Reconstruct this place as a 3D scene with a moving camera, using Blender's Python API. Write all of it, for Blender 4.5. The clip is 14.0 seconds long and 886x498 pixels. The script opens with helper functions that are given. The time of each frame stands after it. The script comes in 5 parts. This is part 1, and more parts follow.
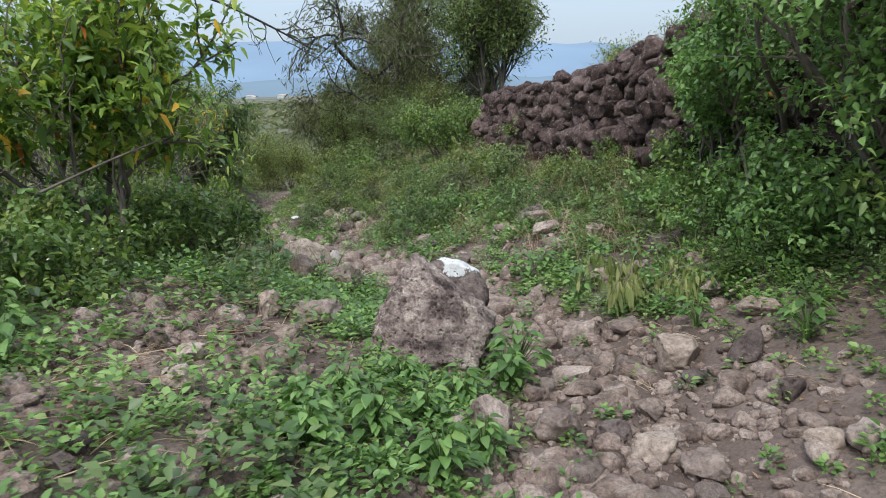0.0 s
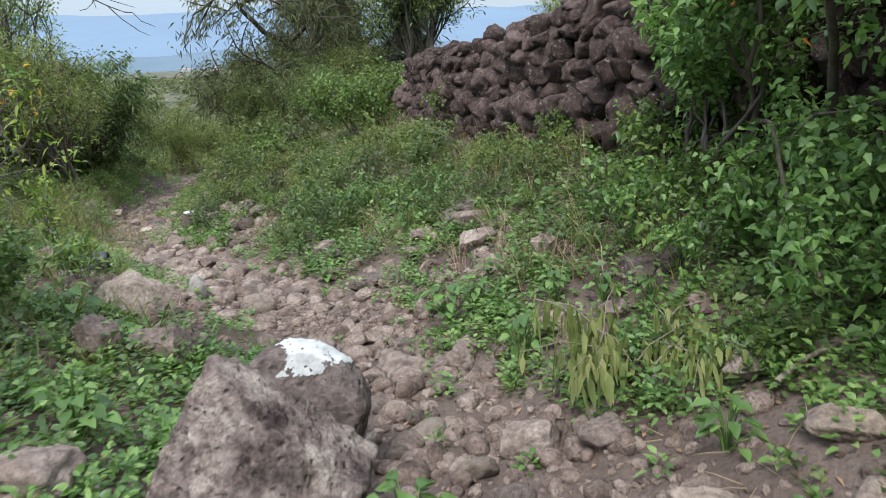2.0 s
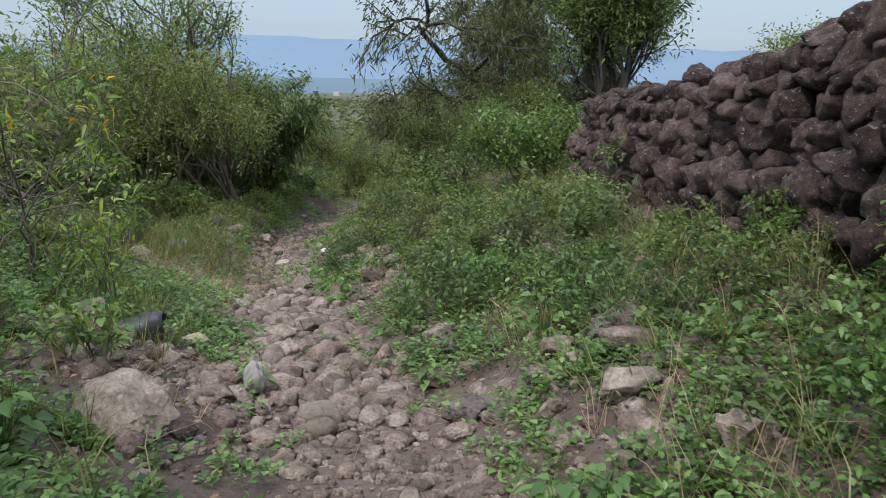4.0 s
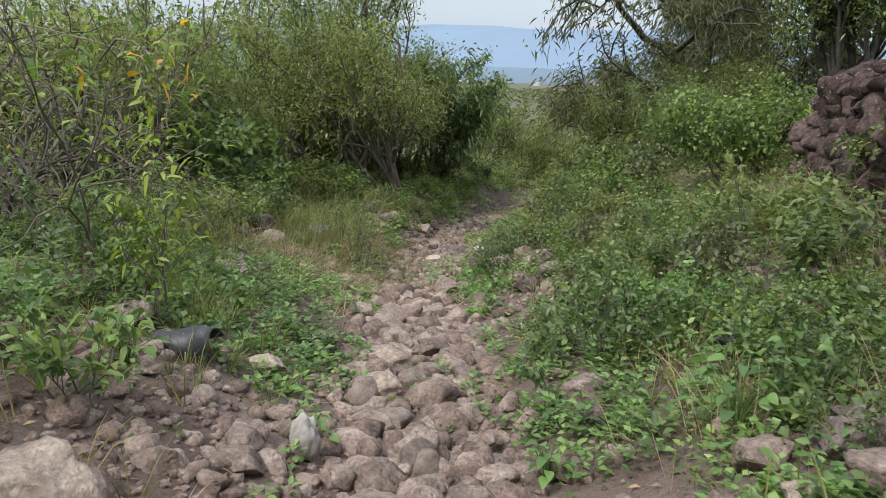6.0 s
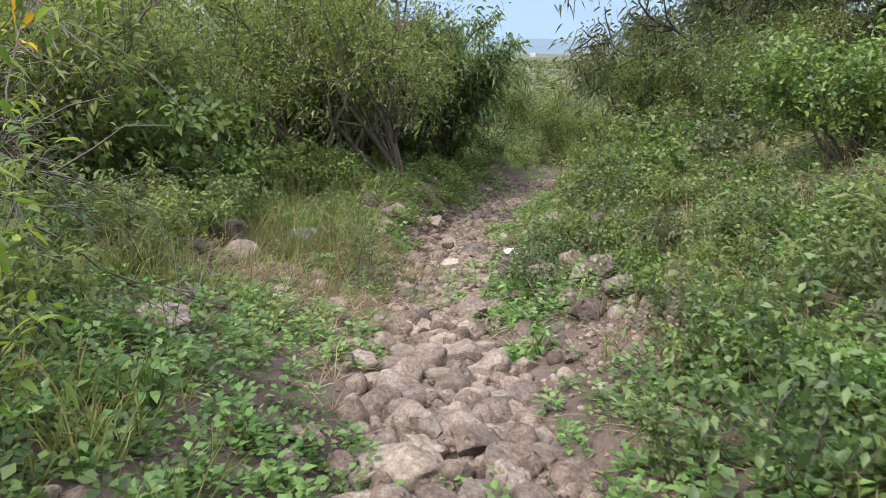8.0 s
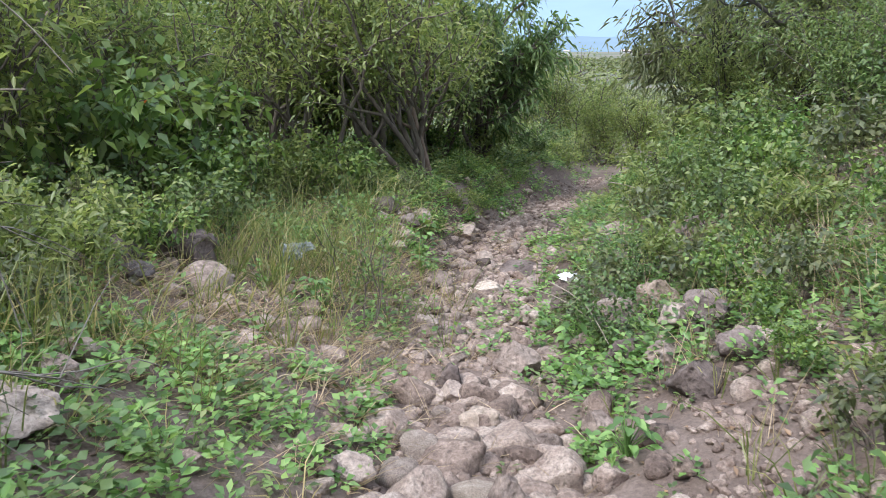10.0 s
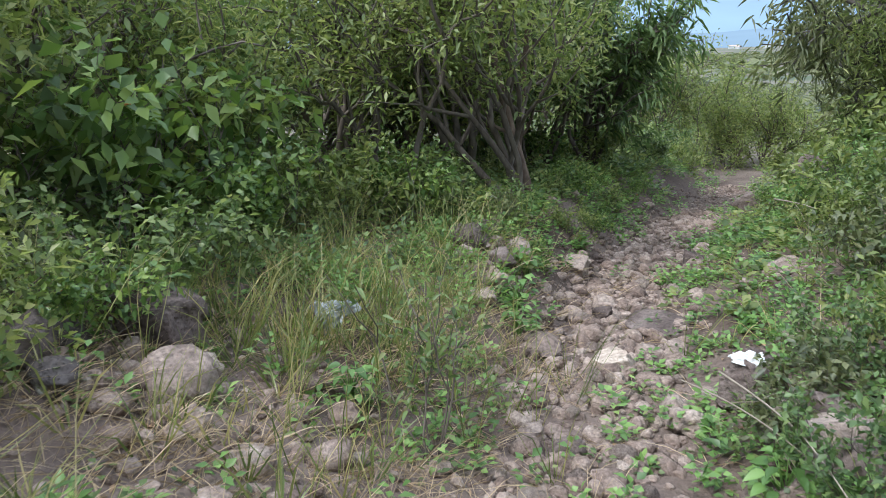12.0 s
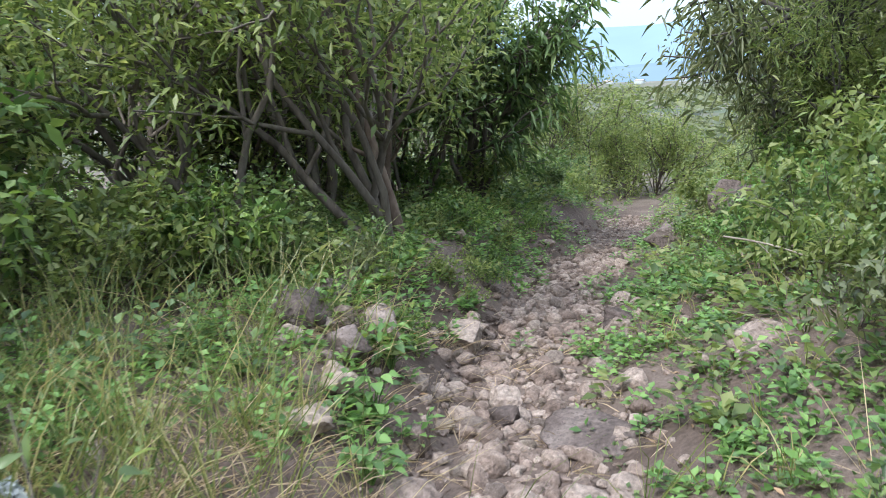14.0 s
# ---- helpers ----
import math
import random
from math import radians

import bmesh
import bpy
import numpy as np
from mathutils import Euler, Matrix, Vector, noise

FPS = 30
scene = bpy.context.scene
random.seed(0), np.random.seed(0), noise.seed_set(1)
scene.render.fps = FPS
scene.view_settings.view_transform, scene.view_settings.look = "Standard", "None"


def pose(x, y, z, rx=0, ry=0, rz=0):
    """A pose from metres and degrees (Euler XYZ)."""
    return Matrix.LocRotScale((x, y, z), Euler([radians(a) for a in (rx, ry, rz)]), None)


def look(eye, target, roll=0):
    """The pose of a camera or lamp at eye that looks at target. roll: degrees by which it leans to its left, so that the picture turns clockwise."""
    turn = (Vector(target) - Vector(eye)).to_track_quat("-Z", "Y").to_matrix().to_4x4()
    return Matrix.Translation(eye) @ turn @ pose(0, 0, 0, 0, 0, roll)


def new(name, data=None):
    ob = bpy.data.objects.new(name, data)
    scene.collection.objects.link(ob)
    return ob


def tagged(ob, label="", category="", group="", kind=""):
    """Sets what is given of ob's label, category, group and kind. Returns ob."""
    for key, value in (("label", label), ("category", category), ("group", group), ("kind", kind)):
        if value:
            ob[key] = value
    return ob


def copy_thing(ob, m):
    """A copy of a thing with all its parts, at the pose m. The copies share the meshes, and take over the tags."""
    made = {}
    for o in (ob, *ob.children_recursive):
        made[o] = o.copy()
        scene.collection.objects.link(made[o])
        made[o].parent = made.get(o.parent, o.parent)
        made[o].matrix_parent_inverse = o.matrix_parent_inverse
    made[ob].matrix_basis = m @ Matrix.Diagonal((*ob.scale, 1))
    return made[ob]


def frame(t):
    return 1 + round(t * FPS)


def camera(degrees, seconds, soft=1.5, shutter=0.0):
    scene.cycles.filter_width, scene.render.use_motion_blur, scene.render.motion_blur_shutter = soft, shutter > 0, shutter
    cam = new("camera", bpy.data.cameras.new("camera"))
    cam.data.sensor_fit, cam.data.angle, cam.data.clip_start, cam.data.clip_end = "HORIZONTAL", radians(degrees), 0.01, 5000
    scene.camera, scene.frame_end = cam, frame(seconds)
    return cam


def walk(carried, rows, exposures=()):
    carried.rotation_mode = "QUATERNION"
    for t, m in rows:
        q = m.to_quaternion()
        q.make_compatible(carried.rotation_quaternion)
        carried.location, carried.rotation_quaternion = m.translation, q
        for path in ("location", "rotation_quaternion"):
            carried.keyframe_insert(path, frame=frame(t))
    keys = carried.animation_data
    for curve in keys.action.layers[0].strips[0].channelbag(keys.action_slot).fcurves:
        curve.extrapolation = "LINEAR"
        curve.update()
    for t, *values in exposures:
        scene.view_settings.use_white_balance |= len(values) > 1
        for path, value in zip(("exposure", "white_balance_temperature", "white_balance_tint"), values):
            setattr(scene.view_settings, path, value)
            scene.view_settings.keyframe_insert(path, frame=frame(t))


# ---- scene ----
cam = camera(58.9, 14.0, soft=0.6, shutter=0.25)
METRES, EYE, TILT, LEAN, TURN = 14.0, 1.45, -12.0, 1.8, 0.0
ROWS = [
    (0.0, 0.0, 0.0, 0.0, -0.0, 0.0, -0.0),
    (0.5, 0.0079, 0.0404, 0.0034, 1.13, -1.09, -0.43),
    (1.0, 0.008, 0.0793, 0.0073, 0.23, -0.53, -0.0),
    (1.5, 0.0179, 0.1181, 0.0138, -2.69, -0.93, 2.88),
    (2.0, 0.0289, 0.1536, 0.0274, -3.86, -2.41, 2.33),
    (2.5, 0.0355, 0.19, 0.0362, -3.69, -2.28, 1.59),
    (3.0, 0.0433, 0.222, 0.0457, 1.17, -0.91, -0.62),
    (5.5, 0.054, 0.3805, 0.0657, 19.33, -0.8, -7.43),
    (6.0, 0.0434, 0.4084, 0.0673, 23.28, -2.41, -8.03),
    (6.5, 0.0271, 0.4408, 0.07, 21.76, -3.49, -6.73),
    (7.0, 0.0134, 0.479, 0.0733, 24.96, -3.06, -7.55),
    (7.5, -0.0098, 0.5108, 0.0735, 22.59, -2.82, -5.05),
    (8.0, -0.0313, 0.5442, 0.0803, 23.3, -4.23, -6.16),
    (10.5, -0.102, 0.6977, 0.0846, 27.33, -4.86, -6.78),
    (11.0, -0.1196, 0.7325, 0.0873, 31.07, -5.43, -7.81),
    (11.5, -0.1341, 0.7613, 0.09, 30.26, -5.34, -6.08),
    (12.0, -0.1504, 0.7906, 0.094, 32.84, -5.2, -5.92),
    (12.5, -0.1677, 0.8188, 0.0957, 28.89, -3.65, -2.38),
    (13.0, -0.1773, 0.8534, 0.0953, 27.69, -3.24, -3.81),
    (13.5, -0.1904, 0.8897, 0.0939, 27.15, -2.45, -3.24),
    (14.0, -0.2055, 0.923, 0.0985, 24.74, -1.98, -4.45),
]
EXPOSURES = [(0.0, 1.03, 6400, 7), (1.0, 1.01, 6400, 7), (1.5, 1.03, 6400, 7), (2.0, 1.15, 6400, 7), (2.5, 1.08, 6400, 7), (3.0, 0.81, 6400, 7), (5.5, 0.9, 6700, 7), (6.0, 1.1, 6850, 9), (6.5, 1.25, 6850, 9), (7.0, 0.85, 6850, 9), (7.5, 1.1, 6850, 9), (8.0, 1.5, 6850, 9), (10.5, 1.68, 6150, 9), (11.0, 1.67, 6150, 9), (11.5, 1.9, 6100, 6), (12.0, 1.5, 6100, 6), (12.5, 1.65, 6100, 6), (13.0, 1.75, 6100, 6), (14.0, 1.8, 6100, 6)]
walk(cam, [(t, pose(0, 0, EYE, TILT, LEAN, TURN) @ pose(METRES * x, METRES * y, METRES * z, 90 + pitch, roll, yaw)) for t, x, y, z, yaw, pitch, roll in ROWS],
     exposures=EXPOSURES)

# ---------------------------------------------------------------- light
world = bpy.data.worlds.new("world")
scene.world = world
world.use_nodes = True
wn, wl = world.node_tree.nodes, world.node_tree.links
sky = wn.new("ShaderNodeTexSky")
sky.sky_type, sky.sun_disc = "NISHITA", False
sky.sun_elevation, sky.sun_rotation = radians(52), radians(200)
sky.air_density, sky.dust_density = 1.3, 1.0
veil = wn.new("ShaderNodeHueSaturation")
veil.inputs["Saturation"].default_value = 0.8
wl.new(sky.outputs[0], veil.inputs["Color"])
cloud = wn.new("ShaderNodeMix")
cloud.data_type = "RGBA"
cloud.inputs[0].default_value = 0.88
wl.new(veil.outputs[0], cloud.inputs[6])
# an overcast sky is about twice as bright overhead as at the horizon
way = wn.new("ShaderNodeTexCoord")
height = wn.new("ShaderNodeSeparateXYZ")
wl.new(way.outputs["Generated"], height.inputs[0])
dome = wn.new("ShaderNodeMapRange")
dome.inputs[1].default_value, dome.inputs[2].default_value, dome.inputs[3].default_value, dome.inputs[4].default_value = 0.0, 1.0, 0.78, 2.5
wl.new(height.outputs["Z"], dome.inputs[0])
tone = wn.new("ShaderNodeMapRange")
tone.inputs[1].default_value, tone.inputs[2].default_value = 0.0, 0.45
wl.new(height.outputs["Z"], tone.inputs[0])
deck = wn.new("ShaderNodeMix")
deck.data_type = "RGBA"
deck.inputs[6].default_value, deck.inputs[7].default_value = (1.68, 2.12, 2.85, 1), (2.05, 2.25, 2.55, 1)
wl.new(tone.outputs[0], deck.inputs[0])
wl.new(deck.outputs[2], cloud.inputs[7])
bright = wn.new("ShaderNodeVectorMath")
bright.operation = "SCALE"
wl.new(cloud.outputs[2], bright.inputs[0])
wl.new(dome.outputs[0], bright.inputs["Scale"])
wl.new(bright.outputs[0], wn["Background"].inputs["Color"])
wn["Background"].inputs["Strength"].default_value = 0.15
sun_data = bpy.data.lights.new("sun", "SUN")
sun_data.energy, sun_data.angle, sun_data.color = 1.5, radians(14), (1.0, 0.97, 0.92)
sun = new("sun", sun_data)
sun.matrix_world = look((0, 0, 30), (0.34 * 23, 0.94 * 23, 0))

# ---------------------------------------------------------------- materials


def shader(name):
    m = bpy.data.materials.new(name)
    m.use_nodes = True
    return m, m.node_tree.nodes, m.node_tree.links, m.node_tree.nodes["Principled BSDF"]


def node(nt, kind, **inputs):
    n = nt.new(kind)
    for k, v in inputs.items():
        n.inputs[k.replace("_", " ")].default_value = v
    return n


def ramp(nt, stops):
    r = nt.new("ShaderNodeValToRGB")
    el = r.color_ramp.elements
    while len(el) < len(stops):
        el.new(0.5)
    for e, (p, c) in zip(el, stops):
        e.position, e.color = p, (*c, 1)
    return r


def leaf_material(name, colours, rough=0.43, glow=0.38, patch=3.0):
    """Leaves: each blade its own tone, with a slow drift over the plant; light passes through."""
    m, n, l, p = shader(name)
    geo = n.new("ShaderNodeNewGeometry")
    spread = np.linspace(0.72, 1.22, len(colours))
    r = ramp(n, [(i / (len(colours) - 1), (c[0] * 1.1 * spread[i], c[1] * spread[i], c[2] * 0.92 * spread[i])) for i, c in enumerate(colours)])
    co = n.new("ShaderNodeTexCoord")
    big = node(n, "ShaderNodeTexNoise", Scale=patch, Detail=2.0)
    l.new(co.outputs["Object"], big.inputs["Vector"])
    add = n.new("ShaderNodeMath")
    add.operation = "MULTIPLY_ADD"
    add.inputs[1].default_value = 0.75
    sh = n.new("ShaderNodeMath")
    sh.operation = "MULTIPLY_ADD"
    sh.inputs[1].default_value, sh.inputs[2].default_value = 0.9, -0.32
    l.new(big.outputs["Fac"], sh.inputs[0])
    l.new(geo.outputs["Random Per Island"], add.inputs[0])
    l.new(sh.outputs[0], add.inputs[2])
    l.new(add.outputs[0], r.inputs["Fac"])
    l.new(r.outputs["Color"], p.inputs["Base Color"])
    p.inputs["Roughness"].default_value = rough
    p.inputs["Specular IOR Level"].default_value = 0.5
    tr = n.new("ShaderNodeBsdfTranslucent")
    warm = node(n, "ShaderNodeMix")
    warm.data_type, warm.blend_type = "RGBA", "MULTIPLY"
    warm.inputs[0].default_value = 1.0
    l.new(r.outputs["Color"], warm.inputs[6])
    warm.inputs[7].default_value = (1.35, 1.35, 0.95, 1)
    l.new(warm.outputs[2], tr.inputs["Color"])
    mix = n.new("ShaderNodeMixShader")
    mix.inputs[0].default_value = glow
    l.new(p.outputs[0], mix.inputs[1])
    l.new(tr.outputs[0], mix.inputs[2])
    l.new(mix.outputs[0], n["Material Output"].inputs["Surface"])
    return m


def rock_material(name, dark, mid, light, lichen=0.0, scale=1.0, pits=0.5, by_object=True, depth=0.02, contrast=1.6):
    """Weathered stone: mottled tone, pits, pale crust and grit; every stone a little different."""
    m, n, l, p = shader(name)
    co = n.new("ShaderNodeTexCoord")
    src = co.outputs["Object"]
    if by_object:
        info = n.new("ShaderNodeObjectInfo")
        off = n.new("ShaderNodeVectorMath")
        off.operation = "MULTIPLY_ADD"
        l.new(info.outputs["Random"], off.inputs[0])
        off.inputs[1].default_value = (37, 53, 71)
        l.new(src, off.inputs[2])
        src, rnd = off.outputs[0], info.outputs["Random"]
    else:
        rnd = n.new("ShaderNodeNewGeometry").outputs["Random Per Island"]
    a = node(n, "ShaderNodeTexNoise", Scale=5.0 * scale, Detail=6.0, Roughness=0.65)
    b = node(n, "ShaderNodeTexNoise", Scale=34.0 * scale, Detail=5.0, Roughness=0.7)
    v = node(n, "ShaderNodeTexVoronoi", Scale=17.0 * scale)
    for t in (a, b, v):
        l.new(src, t.inputs["Vector"])
    s = n.new("ShaderNodeMath")
    s.operation = "MULTIPLY_ADD"
    s.inputs[1].default_value = 0.42
    l.new(rnd, s.inputs[0])
    s2 = n.new("ShaderNodeMath")
    s2.operation = "MULTIPLY_ADD"
    s2.inputs[1].default_value, s2.inputs[2].default_value = contrast, 0.3 - contrast / 2
    l.new(a.outputs["Fac"], s2.inputs[0])
    l.new(s2.outputs[0], s.inputs[2])
    r = ramp(n, [(0.15, dark), (0.5, mid), (0.9, light)])
    l.new(s.outputs[0], r.inputs["Fac"])
    grit = n.new("ShaderNodeMix")
    grit.data_type, grit.blend_type = "RGBA", "OVERLAY"
    grit.inputs[0].default_value = 0.55
    l.new(r.outputs[0], grit.inputs[6])
    sharp = ramp(n, [(0.32, (0.12, 0.12, 0.12)), (0.68, (0.88, 0.88, 0.88))])
    l.new(b.outputs["Fac"], sharp.inputs["Fac"])
    l.new(sharp.outputs[0], grit.inputs[7])
    # dark dots paint the shade of tiny pits that the bump leaves out
    ves = node(n, "ShaderNodeTexVoronoi", Scale=52.0 * scale)
    l.new(src, ves.inputs["Vector"])
    vr = ramp(n, [(0.10, (0.28, 0.25, 0.24)), (0.27, (1, 1, 1))])
    l.new(ves.outputs["Distance"], vr.inputs["Fac"])
    pit_shade = n.new("ShaderNodeMix")
    pit_shade.data_type, pit_shade.blend_type = "RGBA", "MULTIPLY"
    where = ramp(n, [(0.42, (0, 0, 0)), (0.62, (min(1.0, pits + 0.1),) * 3)])
    l.new(a.outputs["Fac"], where.inputs["Fac"])
    l.new(where.outputs[0], pit_shade.inputs[0])
    l.new(grit.outputs[2], pit_shade.inputs[6])
    l.new(vr.outputs[0], pit_shade.inputs[7])
    out = pit_shade.outputs[2]
    if lichen:
        c = node(n, "ShaderNodeTexNoise", Scale=9.0 * scale, Detail=4.0, Roughness=0.6)
        l.new(src, c.inputs["Vector"])
        lr = ramp(n, [(1 - lichen, (0, 0, 0)), (min(1, 1.05 - lichen), (1, 1, 1))])
        l.new(c.outputs["Fac"], lr.inputs["Fac"])
        lm = n.new("ShaderNodeMix")
        lm.data_type = "RGBA"
        l.new(lr.outputs[0], lm.inputs[0])
        l.new(out, lm.inputs[6])
        lm.inputs[7].default_value = (0.33, 0.32, 0.295, 1)
        out = lm.outputs[2]
    l.new(out, p.inputs["Base Color"])
    p.inputs["Roughness"].default_value = 0.92
    p.inputs["Specular IOR Level"].default_value = 0.2
    h = n.new("ShaderNodeMath")
    h.operation = "MULTIPLY_ADD"
    h.inputs[1].default_value = pits
    hole = ramp(n, [(0.05, (0, 0, 0)), (0.30, (1, 1, 1))])
    l.new(v.outputs["Distance"], hole.inputs["Fac"])
    l.new(hole.outputs[0], h.inputs[0])
    l.new(b.outputs["Fac"], h.inputs[2])
    bump = node(n, "ShaderNodeBump", Strength=1.0, Distance=depth)
    l.new(h.outputs[0], bump.inputs["Height"])
    l.new(bump.outputs[0], p.inputs["Normal"])
    return m


def plain(name, a, b, rough=0.8, scale=20.0, bump=0.3, stretch=(1, 1, 1)):
    m, n, l, p = shader(name)
    co = n.new("ShaderNodeTexCoord")
    mp = n.new("ShaderNodeMapping")
    mp.inputs["Scale"].default_value = stretch
    t = node(n, "ShaderNodeTexNoise", Scale=scale, Detail=5.0, Roughness=0.65)
    l.new(co.outputs["Object"], mp.inputs["Vector"])
    l.new(mp.outputs[0], t.inputs["Vector"])
    r = ramp(n, [(0.3, a), (0.7, b)])
    l.new(t.outputs["Fac"], r.inputs["Fac"])
    l.new(r.outputs[0], p.inputs["Base Color"])
    p.inputs["Roughness"].default_value = rough
    bm_ = node(n, "ShaderNodeBump", Strength=bump, Distance=0.01)
    l.new(t.outputs["Fac"], bm_.inputs["Height"])
    l.new(bm_.outputs[0], p.inputs["Normal"])
    return m


def soil_material():
    m, n, l, p = shader("soil")
    co = n.new("ShaderNodeTexCoord")
    a = node(n, "ShaderNodeTexNoise", Scale=0.9, Detail=6.0, Roughness=0.6)
    b = node(n, "ShaderNodeTexNoise", Scale=45.0, Detail=4.0, Roughness=0.7)
    far = node(n, "ShaderNodeTexNoise", Scale=0.012, Detail=5.0, Roughness=0.6)
    for t in (a, b, far):
        l.new(co.outputs["Object"], t.inputs["Vector"])
    r = ramp(n, [(0.3, (0.08, 0.057, 0.048)), (0.5, (0.135, 0.1, 0.086)), (0.7, (0.20, 0.155, 0.136))])
    l.new(a.outputs["Fac"], r.inputs["Fac"])
    g = n.new("ShaderNodeMix")
    g.data_type, g.blend_type = "RGBA", "OVERLAY"
    g.inputs[0].default_value = 0.8
    l.new(r.outputs[0], g.inputs[6])
    l.new(b.outputs["Fac"], g.inputs[7])
    fr = ramp(n, [(0.40, (0.075, 0.095, 0.06)), (0.5, (0.12, 0.12, 0.09)), (0.60, (0.17, 0.145, 0.125))])
    l.new(far.outputs["Fac"], fr.inputs["Fac"])
    sep = n.new("ShaderNodeSeparateXYZ")
    l.new(co.outputs["Object"], sep.inputs[0])
    mr = n.new("ShaderNodeMapRange")
    mr.inputs[1].default_value, mr.inputs[2].default_value = 26.0, 60.0
    l.new(sep.outputs["Y"], mr.inputs[0])
    mx = n.new("ShaderNodeMix")
    mx.data_type = "RGBA"
    l.new(mr.outputs[0], mx.inputs[0])
    l.new(g.outputs[2], mx.inputs[6])
    l.new(fr.outputs[0], mx.inputs[7])
    l.new(mx.outputs[2], p.inputs["Base Color"])
    p.inputs["Roughness"].default_value = 0.95
    p.inputs["Specular IOR Level"].default_value = 0.15
    bump = node(n, "ShaderNodeBump", Strength=0.9, Distance=0.02)
    l.new(b.outputs["Fac"], bump.inputs["Height"])
    l.new(bump.outputs[0], p.inputs["Normal"])
    return m


def haze_glow_material(name, colour, strength=1.0):
    """A far slope that glows: kilometres of bright air are put into its colour."""
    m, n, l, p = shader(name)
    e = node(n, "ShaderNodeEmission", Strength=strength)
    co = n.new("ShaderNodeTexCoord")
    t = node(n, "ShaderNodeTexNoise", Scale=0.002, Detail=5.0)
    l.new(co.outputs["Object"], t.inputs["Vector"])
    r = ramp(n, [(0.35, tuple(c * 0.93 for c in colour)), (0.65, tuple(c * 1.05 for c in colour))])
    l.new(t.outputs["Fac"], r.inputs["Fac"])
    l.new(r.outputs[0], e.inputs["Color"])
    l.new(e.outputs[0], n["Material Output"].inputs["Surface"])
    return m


SOIL = soil_material()
LAVA = rock_material("lava_stone", (0.04, 0.027, 0.026), (0.108, 0.073, 0.067), (0.225, 0.163, 0.15), lichen=0.385, pits=0.7, depth=0.025)
LICHENROCK = rock_material("lichened_rock", (0.05, 0.042, 0.042), (0.10, 0.083, 0.08), (0.17, 0.145, 0.14), lichen=0.44, scale=0.8, pits=0.8, depth=0.03)
ROCK = rock_material("trail_rock", (0.128, 0.096, 0.085), (0.252, 0.195, 0.17), (0.395, 0.322, 0.283), pits=0.5)
GRAVEL = rock_material("gravel", (0.103, 0.073, 0.062), (0.243, 0.18, 0.153), (0.40, 0.322, 0.28), scale=1.5, by_object=False)
TAN = rock_material("tan_rock", (0.20, 0.15, 0.122), (0.335, 0.265, 0.22), (0.46, 0.38, 0.322), pits=0.6)
DARKROCK = rock_material("dark_rock", (0.062, 0.047, 0.044), (0.135, 0.104, 0.096), (0.225, 0.182, 0.168), pits=0.7)
BOULDER = rock_material("boulder_rock", (0.06, 0.043, 0.042), (0.27, 0.207, 0.187), (0.56, 0.47, 0.41), scale=1.7, pits=0.8, depth=0.03, contrast=2.1)
PAINTWHITE = plain("white_paint", (0.36, 0.36, 0.37), (0.62, 0.62, 0.61), 0.8, 30.0, 0.4)
BARK = plain("bark", (0.06, 0.047, 0.039), (0.165, 0.135, 0.112), 0.95, 14.0, 0.8, (1, 1, 0.25))
DARKBARK = plain("dark_bark", (0.03, 0.026, 0.023), (0.085, 0.072, 0.062), 0.95, 14.0, 0.8, (1, 1, 0.25))
REDBARK = plain("reddish_bark", (0.075, 0.048, 0.036), (0.20, 0.145, 0.115), 0.95, 16.0, 0.8, (1, 1, 0.3))
GREYTWIG = plain("grey_twig", (0.075, 0.063, 0.055), (0.19, 0.165, 0.145), 0.9, 20.0, 0.4)
DRYSTEM = plain("dry_stem", (0.15, 0.12, 0.095), (0.30, 0.255, 0.205), 0.9, 20.0, 0.4)
HERB = leaf_material("herb_leaf", [(0.063, 0.14, 0.042), (0.105, 0.215, 0.065), (0.155, 0.29, 0.09), (0.215, 0.33, 0.12)], patch=0.9)
SHRUB = leaf_material("shrub_leaf", [(0.052, 0.094, 0.038), (0.09, 0.15, 0.056), (0.14, 0.21, 0.08), (0.21, 0.25, 0.12)], glow=0.46)
DARKLEAF = leaf_material("dark_leaf", [(0.042, 0.085, 0.034), (0.072, 0.135, 0.05), (0.11, 0.185, 0.07), (0.17, 0.235, 0.095)], rough=0.45, glow=0.4)
BRIGHT = leaf_material("bright_leaf", [(0.05, 0.11, 0.033), (0.085, 0.165, 0.045), (0.14, 0.225, 0.06), (0.20, 0.27, 0.08)])
FEATHER = leaf_material("feathery_leaf", [(0.075, 0.12, 0.042), (0.125, 0.185, 0.06), (0.185, 0.24, 0.088), (0.24, 0.27, 0.125)], glow=0.5)
GREYLEAF = leaf_material("grey_green_leaf", [(0.055, 0.078, 0.04), (0.09, 0.118, 0.058), (0.125, 0.15, 0.078), (0.165, 0.185, 0.105)], glow=0.4)
LANCE = leaf_material("lance_leaf", [(0.065, 0.14, 0.028), (0.115, 0.22, 0.042), (0.19, 0.30, 0.058), (0.30, 0.35, 0.07)], patch=1.2, glow=0.42)
BLOSSOM = leaf_material("white_petal", [(0.7, 0.7, 0.62), (0.8, 0.8, 0.75)])
YELLOW = leaf_material("yellow_leaf", [(0.55, 0.30, 0.03), (0.62, 0.42, 0.05)])
ORANGE = leaf_material("orange_leaf", [(0.42, 0.11, 0.025), (0.55, 0.20, 0.04)])
GRASS = leaf_material("grass_blade", [(0.07, 0.12, 0.035), (0.12, 0.17, 0.05), (0.20, 0.22, 0.09), (0.36, 0.31, 0.19)])
